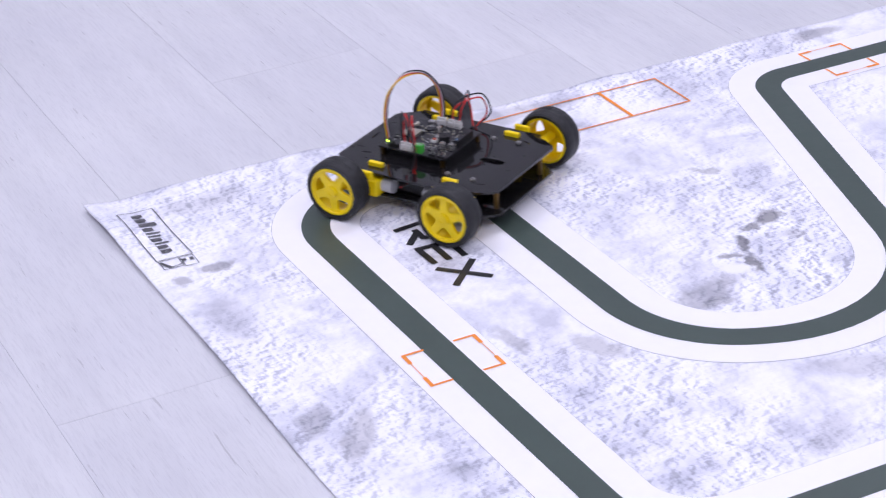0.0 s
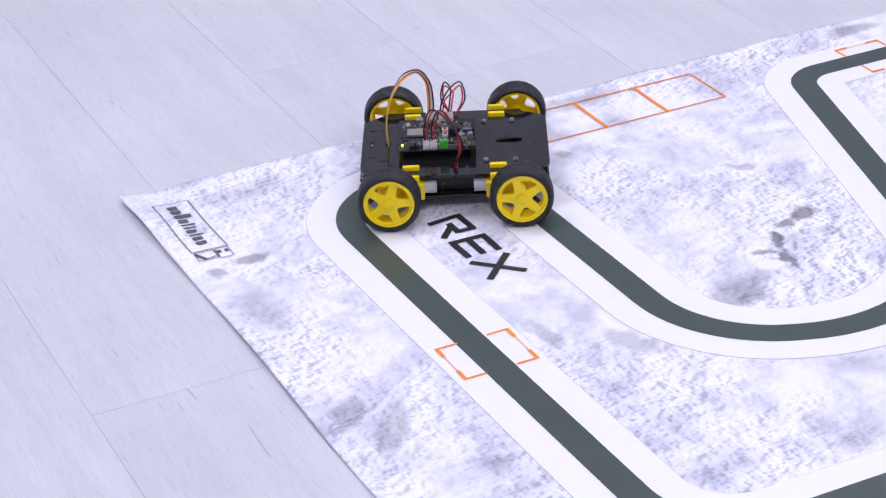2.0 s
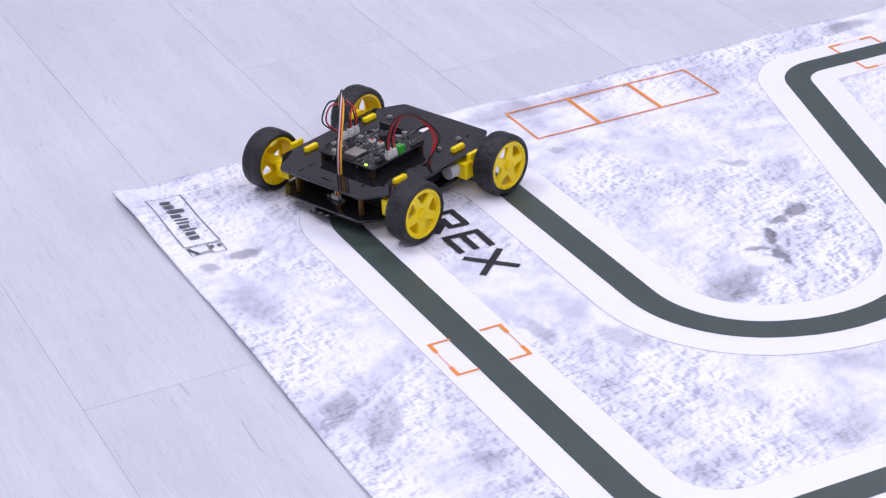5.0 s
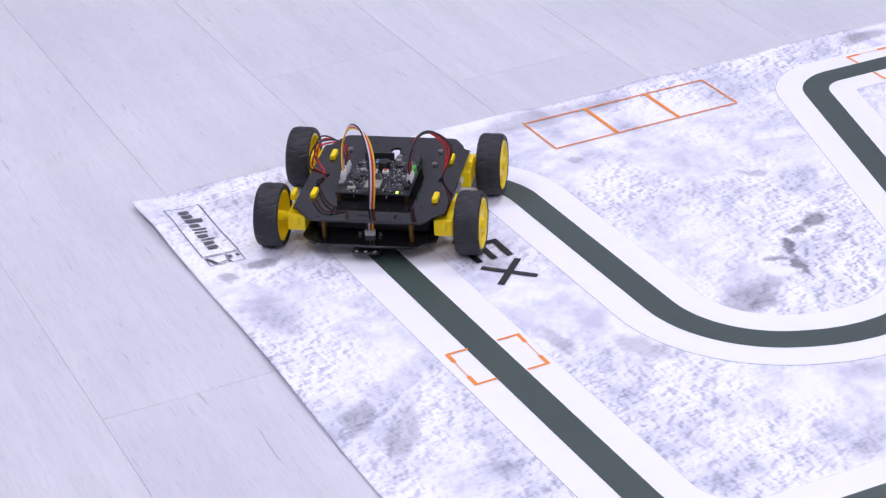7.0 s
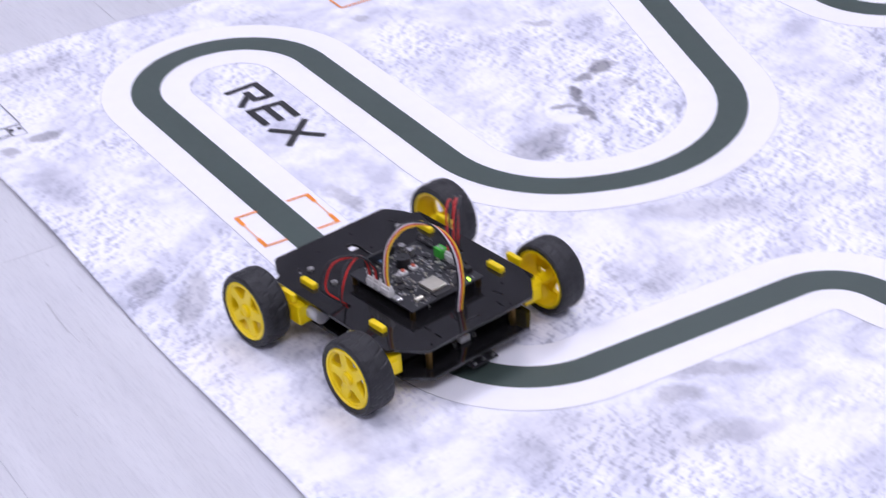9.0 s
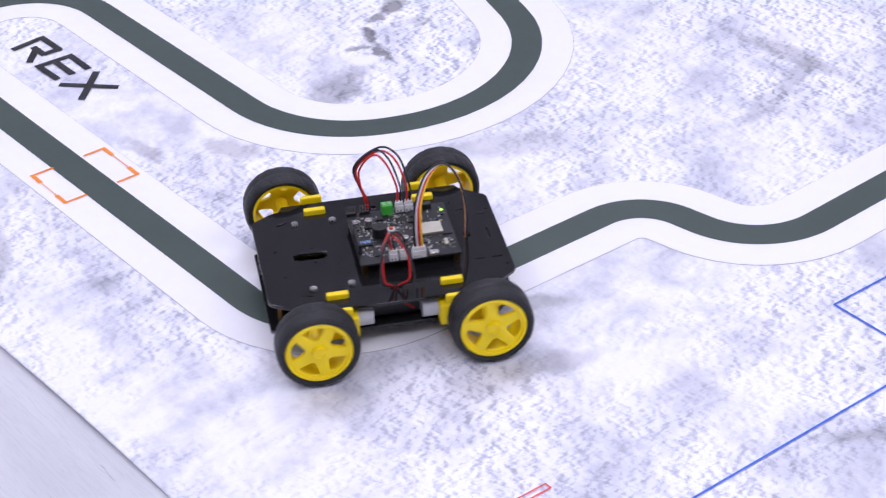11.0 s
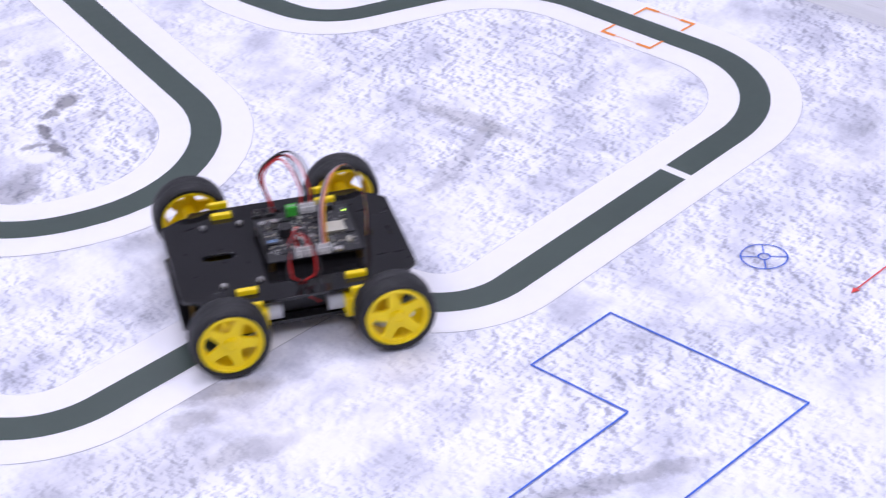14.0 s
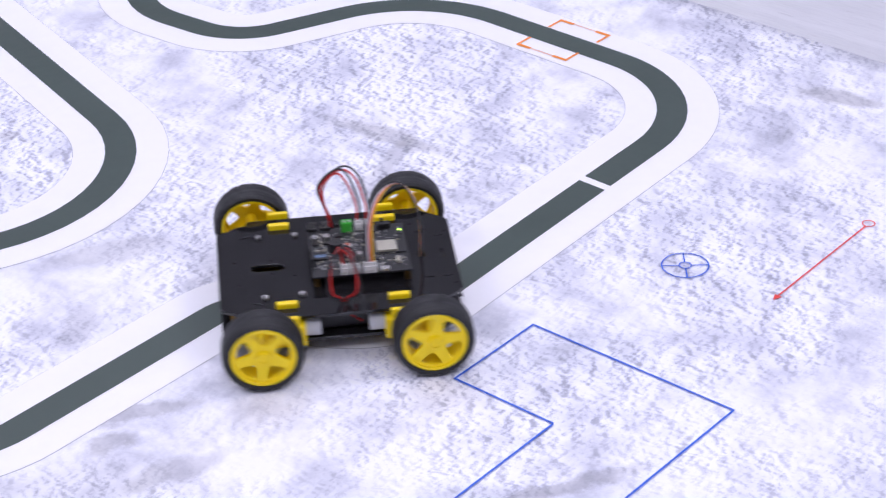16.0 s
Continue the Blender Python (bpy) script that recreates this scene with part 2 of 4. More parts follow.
# stains of the printed photograph: x, y, half length, half width, turn, strength
STAINS = [
    (0.450, 0.055, 0.024, 0.016, 32, 0.85), (0.421, 0.045, 0.018, 0.008, 10, 0.80), (0.391, 0.019, 0.021, 0.009, -105, 0.85), (0.378, -0.017, 0.027, 0.008, -107, 0.85), (0.369, 0.003, 0.013, 0.007, -22, 0.70),
    (0.446, 0.009, 0.016, 0.016, -72, 0.35), (0.305, -0.069, 0.021, 0.014, 167, 0.45), (0.454, 0.179, 0.026, 0.010, -21, 0.45), (0.357, -0.021, 0.020, 0.014, -35, -0.97), (0.304, 0.307, 0.014, 0.012, -31, 0.40),
    (0.300, -0.050, 0.070, 0.022, 20, 0.4), (0.102, -0.025, 0.040, 0.016, 100, 0.4), (0.165, -0.078, 0.045, 0.020, 110, 0.42),
    (-0.085, 0.255, 0.024, 0.014, 20, 0.6), (-0.125, 0.242, 0.014, 0.010, 0, 0.5), (-0.091, -0.103, 0.060, 0.018, 60, 0.42), (-0.117, -0.057, 0.04, 0.02, 60, 0.38),
    (-0.11, 0.15, 0.07, 0.03, 90, 0.16), (0.33, 0.42, 0.13, 0.025, 0, 0.35), (0.775, 0.425, 0.05, 0.020, 0, 0.5), (0.205, -0.440, 0.075, 0.016, 150, 0.4),
    (0.165, -0.456, 0.03, 0.018, 0, 0.42), (0.676, -0.285, 0.09, 0.020, 95, 0.42), (0.26, -0.31, 0.05, 0.02, 30, 0.25), (0.33, -0.76, 0.10, 0.012, 150, 0.4),
    (1.010, -0.590, 0.06, 0.02, 100, 0.45), (0.36, -0.24, 0.08, 0.03, 150, 0.3), (0.09, -0.475, 0.13, 0.06, 150, 0.22),
    (0.17, -0.52, 0.06, 0.02, 160, 0.3), (0.21, 0.30, 0.06, 0.05, 0, 0.2), (-0.04, 0.40, 0.07, 0.03, 10, 0.25), (0.56, 0.05, 0.05, 0.02, 60, 0.3), (0.62, -0.33, 0.12, 0.015, 20, 0.3),
]


def plank_wood():
    """White-washed laminate with fine grain along the plank."""
    m = material("plank_wood", (0.6, 0.6, 0.62), 0.42)
    info = m.node_tree.nodes.new("ShaderNodeObjectInfo")
    tc = m.node_tree.nodes.new("ShaderNodeTexCoord")
    off = m.node_tree.nodes.new("ShaderNodeVectorMath")
    off.operation = "MULTIPLY_ADD"
    off.inputs[0].default_value = (13.0, 7.0, 3.0)
    wire_up(m, info, "Random", off, 1)
    geo = m.node_tree.nodes.new("ShaderNodeNewGeometry")
    wire_up(m, geo, "Position", off, 2)
    mp = m.node_tree.nodes.new("ShaderNodeMapping")
    mp.inputs["Scale"].default_value = (1, 0.075, 1)
    wire_up(m, off, "Vector", mp, "Vector")
    line = noise_tex(m, mp, 480, 6, 0.7, 0.1)
    fleck = noise_tex(m, mp, 210, 3, 0.6, 0.2)
    band = noise_tex(m, mp, 26, 4, 0.55, 0.9)
    cloud = noise_tex(m, off, 5, 3)
    base = ramp(m, band, "Fac", [(0.3, (0.655, 0.655, 0.668)), (0.7, (0.725, 0.725, 0.738))])
    g = ramp(m, line, "Fac", [(0.30, (0.87, 0.87, 0.88)), (0.52, (1, 1, 1))])
    f = ramp(m, fleck, "Fac", [(0.28, (0.60, 0.59, 0.59)), (0.33, (1, 1, 1))])
    a0 = mixed(m, "MULTIPLY", 0.9, (base, "Color"), (g, "Color"))
    a = mixed(m, "MULTIPLY", 0.6, (a0, 2), (f, "Color"))
    c = ramp(m, cloud, "Fac", [(0.3, (0.93, 0.93, 0.95)), (0.7, (1.0, 1.0, 1.0))])
    b = mixed(m, "MULTIPLY", 1.0, (a, 2), (c, "Color"))
    wire_up(m, b, 2, m.node_tree.nodes["Principled BSDF"], "Base Color")
    bump(m, line, "Fac", 0.15, 0.0005)
    return m


SNOW = snow_print()
WOOD = plank_wood()
JOINT = grained(material("joint_dark", (0.50, 0.50, 0.52), 0.9), 300, 0.0002)
INK_WHITE = grained(material("ink_white", (0.945, 0.935, 0.96), 0.42), 500, 0.00005, tint_by=0.012)
INK_GREEN = grained(material("ink_green", (0.060, 0.086, 0.072), 0.36), 90, 0.000004, tint_by=0.06, rough_by=0.03)
INK_BLACK = material("ink_black", (0.02, 0.02, 0.022), 0.42)
INK_GREY = material("ink_grey", (0.33, 0.33, 0.36), 0.45)
INK_LOGO = material("ink_logo", (0.10, 0.10, 0.11), 0.45)
INK_ORANGE = material("ink_orange", (0.95, 0.30, 0.035), 0.45)
INK_BLUE = material("ink_blue", (0.035, 0.14, 0.68), 0.45)
INK_RED = material("ink_red", (0.80, 0.07, 0.06), 0.45)
PAINT = grained(material("wall_paint", (0.78, 0.78, 0.80), 0.8), 60, 0.0005, tint_by=0.03)
ACRYLIC = grained(material("black_acrylic", (0.012, 0.0115, 0.0125), 0.045), 60, 0.000004, rough_by=0.02)
RUBBER = grained(material("tyre_rubber", (0.012, 0.012, 0.0135), 0.55), 900, 0.0001, tint_by=0.25)
YELLOW = grained(material("yellow_plastic", (0.95, 0.70, 0.0), 0.42), 500, 0.00004, tint_by=0.04)
BOARD = grained(material("circuit_board", (0.012, 0.012, 0.014), 0.38), 400, 0.00004)
BOX_BLACK = grained(material("black_plastic", (0.012, 0.012, 0.013), 0.4), 400, 0.00005)
STEEL = grained(material("nickel_steel", (0.62, 0.61, 0.59), 0.28, 1.0), 700, 0.00003)
CAN = grained(material("can_silver", (0.60, 0.57, 0.47), 0.38, 1.0), 500, 0.00003)
MOTOR = grained(material("motor_can", (0.52, 0.53, 0.55), 0.4, 0.0), 400, 0.00004)
BRASS = grained(material("brass", (0.13, 0.08, 0.025), 0.45, 1.0), 500, 0.00003)
PLUG = grained(material("plug_white", (0.70, 0.69, 0.66), 0.45), 500, 0.00003, tint_by=0.04)
GREEN = grained(material("terminal_green", (0.05, 0.42, 0.04), 0.4), 500, 0.00004)
SILK = material("silk_white", (0.48, 0.48, 0.48), 0.6)
RED_W = material("wire_red", (0.62, 0.018, 0.014), 0.42)
BLACK_W = material("wire_black", (0.012, 0.012, 0.014), 0.42)
WHITE_W = material("wire_white", (0.75, 0.72, 0.74), 0.42)
YELLOW_W = material("wire_yellow", (0.90, 0.55, 0.03), 0.42)
BUTTON = material("button_red", (0.55, 0.09, 0.04), 0.5)
BLUE_CHIP = material("chip_blue", (0.25, 0.42, 0.7), 0.4)
LED = material("led_green", (0.5, 1.0, 0.1), 0.3)
LED.node_tree.nodes["Principled BSDF"].inputs["Emission Color"].default_value = (0.55, 1.0, 0.08, 1)
LED.node_tree.nodes["Principled BSDF"].inputs["Emission Strength"].default_value = 4.0
DIFFUSER = material("diffuser", (0.9, 0.9, 0.9), 0.6)
DIFFUSER.node_tree.nodes["Principled BSDF"].inputs["Emission Color"].default_value = (*LAMP_COLOUR, 1)
DIFFUSER.node_tree.nodes["Principled BSDF"].inputs["Emission Strength"].default_value = 3.0


# ---- mesh helpers ----
def part(name, bm, mat, parent=None, label="", at=None, smooth=False):
    me = bpy.data.meshes.new(name)
    bm.normal_update()
    bm.to_mesh(me)
    bm.free()
    me.materials.append(mat)
    if smooth:
        for p in me.polygons:
            p.use_smooth = True
    ob = new(name, me)
    if parent is not None:
        ob.parent = parent
    if at is not None:
        ob.matrix_basis = at
    if label:
        ob["label"] = label
    return ob


def box(bm, x0, x1, y0, y1, z0, z1, bevel=0.0):
    made = bmesh.ops.create_cube(bm, size=1)["verts"]
    for v in made:
        v.co = Vector(((x0 + x1) / 2 + v.co.x * (x1 - x0), (y0 + y1) / 2 + v.co.y * (y1 - y0), (z0 + z1) / 2 + v.co.z * (z1 - z0)))
    if bevel:
        edges = list({e for v in made for e in v.link_edges})
        bmesh.ops.bevel(bm, geom=edges, offset=bevel, segments=2, affect="EDGES", profile=0.6)
    return bm


def boxed(*size, bevel=0.0):
    return box(bmesh.new(), *size, bevel=bevel)


def cyl(bm, x, y, z0, z1, r, n=20, r2=None, m=None):
    made = bmesh.ops.create_cone(bm, cap_ends=True, segments=n, radius1=r, radius2=r if r2 is None else r2, depth=z1 - z0)["verts"]
    bmesh.ops.translate(bm, verts=made, vec=(x, y, (z0 + z1) / 2))
    if m is not None:
        bmesh.ops.transform(bm, matrix=m, verts=made)
    return bm


def lathe(profile, n=48, wobble=None):
    """A ring round the y axis from (radius, y) pairs, closed."""
    bm = bmesh.new()
    rings = []
    for i in range(n):
        a = 2 * math.pi * i / n
        ring = []
        for k, (r, y) in enumerate(profile):
            rr = r + (wobble(i, k) if wobble else 0)
            ring.append(bm.verts.new((rr * math.cos(a), y, rr * math.sin(a))))
        rings.append(ring)
    for i in range(n):
        a, b = rings[i], rings[(i + 1) % n]
        for k in range(len(profile)):
            k2 = (k + 1) % len(profile)
            bm.faces.new((a[k], a[k2], b[k2], b[k]))
    bmesh.ops.recalc_face_normals(bm, faces=bm.faces)
    return bm


def cut_sheet(outlines, thick, bevel=0.0):
    """A flat sheet in the xy plane from closed outlines (the first is the rim, the rest holes), as a bmesh; z from 0 to thick."""
    cu = bpy.data.curves.new("outline", "CURVE")
    cu.dimensions, cu.fill_mode = "2D", "BOTH"
    cu.extrude, cu.bevel_depth, cu.bevel_resolution = max(thick / 2 - bevel, 0), bevel, 1
    for pts in outlines:
        sp = cu.splines.new("POLY")
        sp.points.add(len(pts) - 1)
        for p, (x, y) in zip(sp.points, pts):
            p.co = (x, y, 0, 1)
        sp.use_cyclic_u = True
    ob = bpy.data.objects.new("outline", cu)
    scene.collection.objects.link(ob)
    me = bpy.data.meshes.new_from_object(ob.evaluated_get(bpy.context.evaluated_depsgraph_get()))
    bm = bmesh.new()
    bm.from_mesh(me)
    bmesh.ops.translate(bm, verts=bm.verts, vec=(0, 0, thick / 2))
    bpy.data.objects.remove(ob)
    bpy.data.curves.remove(cu)
    bpy.data.meshes.remove(me)
    return bm


def ring_pts(r, n, x=0, y=0):
    return [(x + r * math.cos(2 * math.pi * i / n), y + r * math.sin(2 * math.pi * i / n)) for i in range(n)]


def spline(pts, steps=10):
    pts = [Vector(p) for p in pts]
    ext = [2 * pts[0] - pts[1], *pts, 2 * pts[-1] - pts[-2]]
    out = []
    for i in range(1, len(ext) - 2):
        p0, p1, p2, p3 = ext[i - 1 : i + 3]
        for s in range(steps):
            t = s / steps
            out.append(0.5 * (2 * p1 + (p2 - p0) * t + (2 * p0 - 5 * p1 + 4 * p2 - p3) * t * t + (3 * p1 - p0 - 3 * p2 + p3) * t**3))
    return [*out, pts[-1]]


def tube(pts, r, n=7, steps=10):
    bm = bmesh.new()
    line = spline(pts, steps)
    rings, side = [], None
    for i, p in enumerate(line):
        d = (line[min(i + 1, len(line) - 1)] - line[max(i - 1, 0)]).normalized()
        if side is None:
            side = d.orthogonal().normalized()
        side = (side - d * side.dot(d)).normalized()
        up = d.cross(side)
        rings.append([bm.verts.new(p + r * (math.cos(2 * math.pi * k / n) * side + math.sin(2 * math.pi * k / n) * up)) for k in range(n)])
    for a, b in zip(rings, rings[1:]):
        for k in range(n):
            bm.faces.new((a[k], a[(k + 1) % n], b[(k + 1) % n], b[k]))
    bm.faces.new(rings[0][::-1])
    bm.faces.new(rings[-1])
    return bm


# ---- the room ----
X0, X1, Y0, Y1 = -3.2, 4.2, -4.4, 3.6
FLOOR_Z = -0.0012
floor = part("floor", boxed(X0, X1, Y0, Y1, FLOOR_Z - 0.06, FLOOR_Z - 0.0006), JOINT)
tagged(floor, "pale grey white-washed laminate plank floor", "floor", kind="structure")
for nm, size in (("wall_north", (X0, X1, Y1, Y1 + 0.1)), ("wall_south", (X0, X1, Y0 - 0.1, Y0)), ("wall_west", (X0 - 0.1, X0, Y0 - 0.1, Y1 + 0.1)), ("wall_east", (X1, X1 + 0.1, Y0 - 0.1, Y1 + 0.1))):
    tagged(part(nm, boxed(*size, FLOOR_Z - 0.06, CEILING_Z), PAINT), "plain white painted room wall", "wall", kind="structure")
tagged(part("ceiling", boxed(X0 - 0.1, X1 + 0.1, Y0 - 0.1, Y1 + 0.1, CEILING_Z, CEILING_Z + 0.1), PAINT), "plain white painted ceiling", "ceiling", kind="structure")


def ceiling_light():
    thing = new("ceiling_light")
    tagged(thing, "flat white rectangular ceiling light panel", "ceiling light", "ceiling lights")
    part("frame", boxed(-0.62, 0.62, -0.32, 0.32, -0.05, -0.002, bevel=0.004), PAINT, thing)
    part("diffuser", boxed(-0.59, 0.59, -0.29, 0.29, -0.056, -0.0502), DIFFUSER, thing)
    return thing


first = None
for x, y in ((-0.9, 1.0), (1.5, 1.0), (-0.9, -1.9), (1.5, -1.9)):
    m = pose(x, y, CEILING_Z)
    if first is None:
        first = ceiling_light()
        first.matrix_basis = m
    else:
        copy_thing(first, m)
    lamp = bpy.data.lights.new("panel_light", "AREA")
    lamp.shape, lamp.size, lamp.size_y, lamp.energy, lamp.color = "RECTANGLE", 1.18, 0.58, LAMP_WATTS, LAMP_COLOUR
    new("panel_light", lamp).matrix_basis = pose(x, y, CEILING_Z - 0.06)


# ---- the mat ----
MAT_CORNERS = ((-0.156, 0.454), (-0.136, -1.02), (1.088, -1.02), (1.135, 0.448))


def bulge(x, y):
    """The vinyl's waves near its corner and along its edges, in metres."""
    near = math.exp(-(((x + 0.16) / 0.16) ** 2 + ((y - 0.46) / 0.22) ** 2))
    z = near * (0.0036 + 0.0020 * math.sin(38 * x + 21 * y) + 0.0011 * math.sin(61 * y - 25 * x))
    top = math.exp(-(((y - 0.455) / 0.05) ** 2)) * min(1, max(0, (x + 0.1) / 0.2))
    z += top * (0.0014 + 0.0014 * math.sin(29 * x) + 0.0009 * math.sin(67 * x + 1))
    left = math.exp(-(((x + 0.15) / 0.02) ** 2))
    z += left * (0.0026 + 0.0014 * math.sin(17 * y + 0.6))
    rim = max(min(1, max(0, (-0.03 - x) / 0.06)), min(1, max(0, (y - 0.415) / 0.03)))
    return max(0.0, z) * rim


def mat_sheet():
    a, b, c, d = (Vector(p) for p in MAT_CORNERS)
    us = [0.5 * (i / 40) ** 1.4 for i in range(40)] + [0.5 + 0.5 * i / 20 for i in range(21)]
    vs = [0.5 * (i / 40) ** 1.3 for i in range(40)] + [0.5 + 0.5 * i / 20 for i in range(21)]
    bm = bmesh.new()
    grid = []
    for v in vs:
        row = []
        for u in us:
            p = a.lerp(b, v).lerp(d.lerp(c, v), u)
            edge = 0.0025 * math.sin(9 * p.x + 1) * math.exp(-v * 60) + 0.0015 * math.sin(11 * p.y) * math.exp(-u * 60)
            row.append(bm.verts.new((p.x + (edge if u < 0.02 else 0), p.y + (edge if v < 0.02 else 0), bulge(p.x, p.y))))
        grid.append(row)
    for r, s in zip(grid, grid[1:]):
        for i in range(len(us) - 1):
            bm.faces.new((r[i], s[i], s[i + 1], r[i + 1]))
    low = bmesh.ops.extrude_face_region(bm, geom=list(bm.faces))
    bmesh.ops.translate(bm, verts=[e for e in low["geom"] if isinstance(e, bmesh.types.BMVert)], vec=(0, 0, -0.0010))
    bmesh.ops.recalc_face_normals(bm, faces=bm.faces)
    return bm


mat = part("play_mat", mat_sheet(), SNOW, smooth=True)
tagged(mat, "vinyl mat printed with snow and a line track, corner curled", "floor mat")


def flat(polys, z, thick=0.0):
    """Printed shapes laid on the mat's surface."""
    bm = bmesh.new()
    for i, pts in enumerate(polys):
        bm.faces.new([bm.verts.new((x, y, bulge(x, y) + z + (i % 10) * 0.00002)) for x, y in pts])
    bmesh.ops.recalc_face_normals(bm, faces=bm.faces)
    for f in bm.faces:
        if f.normal.z < 0:
            f.normal_flip()
    return bm


def bar(x0, y0, x1, y1, w):
    d = Vector((x1 - x0, y1 - y0)).normalized() * w / 2
    n = Vector((-d.y, d.x))
    return [(x0 + n.x, y0 + n.y), (x0 - n.x, y0 - n.y), (x1 - n.x, y1 - n.y), (x1 + n.x, y1 + n.y)]


def filleted(corners, steps=14):
    """Centre line and left normals of a closed way with rounded corners (x, y, radius)."""
    line = []
    n = len(corners)
    for i in range(n):
        p0, p1, p2 = (Vector(corners[(i + k) % n][:2]) for k in (-1, 0, 1))
        r = corners[i][2]
        u, v = (p1 - p0).normalized(), (p2 - p1).normalized()
        turn = math.atan2(u.x * v.y - u.y * v.x, u.dot(v))
        t = r * math.tan(abs(turn) / 2)
        start, left = p1 - u * t, Vector((-u.y, u.x))
        side = 1 if turn > 0 else -1
        centre = start + left * side * r
        for s in range(steps + 1):
            a = turn * s / steps
            rel = start - centre
            q = Vector((rel.x * math.cos(a) - rel.y * math.sin(a), rel.x * math.sin(a) + rel.y * math.cos(a)))
            dirn = Vector((u.x * math.cos(a) - u.y * math.sin(a), u.x * math.sin(a) + u.y * math.cos(a)))
            line.append((centre + q, Vector((-dirn.y, dirn.x)), p1, (left * side + Vector((-v.y, v.x)) * side) / (1 + u.dot(v)), side, r))
    return line


TRACK = [
    (0.0300, 0.3400, 0.0912),
    (0.2132, 0.3400, 0.0912),
    (0.2194, -0.1046, 0.1342),
    (0.4798, -0.2212, 0.1646),
    (0.6399, 0.3471, 0.0444),
    (1.0200, 0.3448, 0.0600),
    (1.0200, 0.2000, 0.0500),
    (0.7270, 0.2040, 0.1139),
    (0.7415, -0.0110, 0.0780),
    (0.9516, -0.0984, 0.1476),
    (0.9422, -0.4945, 0.1387),
    (0.4120, -0.5162, 0.0764),
    (0.3862, -0.3870, 0.0542),
    (0.0422, -0.3840, 0.0940),
]


def ribbon(half, z):
    line = filleted(TRACK)
    bm = bmesh.new()
    pairs = []
    for c, nrm, corner, inward, side, r in line:
        p, q = c + nrm * half, c - nrm * half
        if half > r:  # the inner edge of a tight bend is a sharp corner
            if side > 0:
                p = corner + inward * half
            else:
                q = corner + inward * half
        pairs.append((bm.verts.new((p.x, p.y, bulge(p.x, p.y) + z)), bm.verts.new((q.x, q.y, bulge(q.x, q.y) + z))))
    for (a, b), (c, d) in zip(pairs, pairs[1:] + pairs[:1]):
        if (a.co - c.co).length > 1e-6 or (b.co - d.co).length > 1e-6:
            try:
                bm.faces.new((a, b, d, c))
            except ValueError:
                pass
    bmesh.ops.recalc_face_normals(bm, faces=bm.faces)
    for f in bm.faces:
        if f.normal.z < 0:
            f.normal_flip()
    return bm


LINE_HALF, BAND_HALF = 0.0151, 0.0460
part("track_outline", ribbon(BAND_HALF + 0.0004, 0.00020), INK_GREY, mat, "thin grey printed outline")
part("track_band", ribbon(BAND_HALF, 0.00040), INK_WHITE, mat, "white printed band")
part("track_line", ribbon(LINE_HALF, 0.00060), INK_GREEN, mat, "dark green-grey printed line")
part("start_mark", flat([bar(0.7220, -0.486, 0.7210, -0.527, 0.009)], 0.00080), INK_WHITE, mat, "white gap across the line")


def bracket(x0, x1, y0, y1, along_y):
    """The two halves of a rectangle drawn in corner strokes, either side of the line; each a part."""
    thick, thin = 0.0040, 0.0008
    w, h = x1 - x0, y1 - y0
    halves = []
    for s, e in ((1, 0), (-1, 1)):
        polys = []
        if along_y:
            x = (x0, x1)[e]
            for sy, y in ((1, y0), (-1, y1)):
                polys += [bar(x - s * thick / 2, y, x + s * w * 0.29, y, thick * 0.7), bar(x, y + sy * thick * 0.35, x, y + sy * h * 0.27, thick)]
            polys.append(bar(x, y0 + h * 0.27, x, y1 - h * 0.27, thin))
        else:
            y = (y0, y1)[e]
            for sx, x in ((1, x0), (-1, x1)):
                polys += [bar(x, y - s * thick / 2, x, y + s * h * 0.29, thick * 0.7), bar(x + sx * thick * 0.35, y, x + sx * w * 0.27, y, thick)]
            polys.append(bar(x0 + w * 0.27, y, x1 - w * 0.27, y, thin))
        halves.append(part("marker_bracket", flat(polys, 0.0010), INK_ORANGE, mat, "orange printed bracket"))
    return halves


bracket(0.0005, 0.0745, -0.0612, -0.0005, True)
bracket(0.7200, 0.7800, 0.3080, 0.3825, False)
bracket(0.9110, 0.9850, -0.3235, -0.2600, True)
for x0, x1 in ((0.3000, 0.3785), (0.3805, 0.4585), (0.4605, 0.5366)):
    lines = [bar(x0 - 0.0011, y, x1 + 0.0011, y, 0.0022) for y in (0.3400, 0.4165)] + [bar(x, 0.3411, x, 0.4154, 0.0022) for x in (x0, x1)]
    part("parking_box", flat(lines, 0.0010), INK_ORANGE, mat, "orange printed square")
lines = [bar(*s, 0.0019) for s in ((0.4985, -0.6085, 0.396, -0.6085), (0.397, -0.6095, 0.397, -0.7085), (0.396, -0.7085, 0.06, -0.7115), (0.4976, -0.6095, 0.4976, -0.808), (0.4976, -0.8075, 0.06, -0.809), (0.06, -0.7105, 0.06, -0.810))]
part("blue_outline", flat(lines, 0.0010), INK_BLUE, mat, "blue printed angular outline")


def circle_line(x, y, r, w, n=40):
    return [[(x + (r + s * w / 2) * math.cos(2 * math.pi * k / n), y + (r + s * w / 2) * math.sin(2 * math.pi * k / n)) for k, s in ((i, -1), (i, 1), (i + 1, 1), (i + 1, -1))] for i in range(n)]


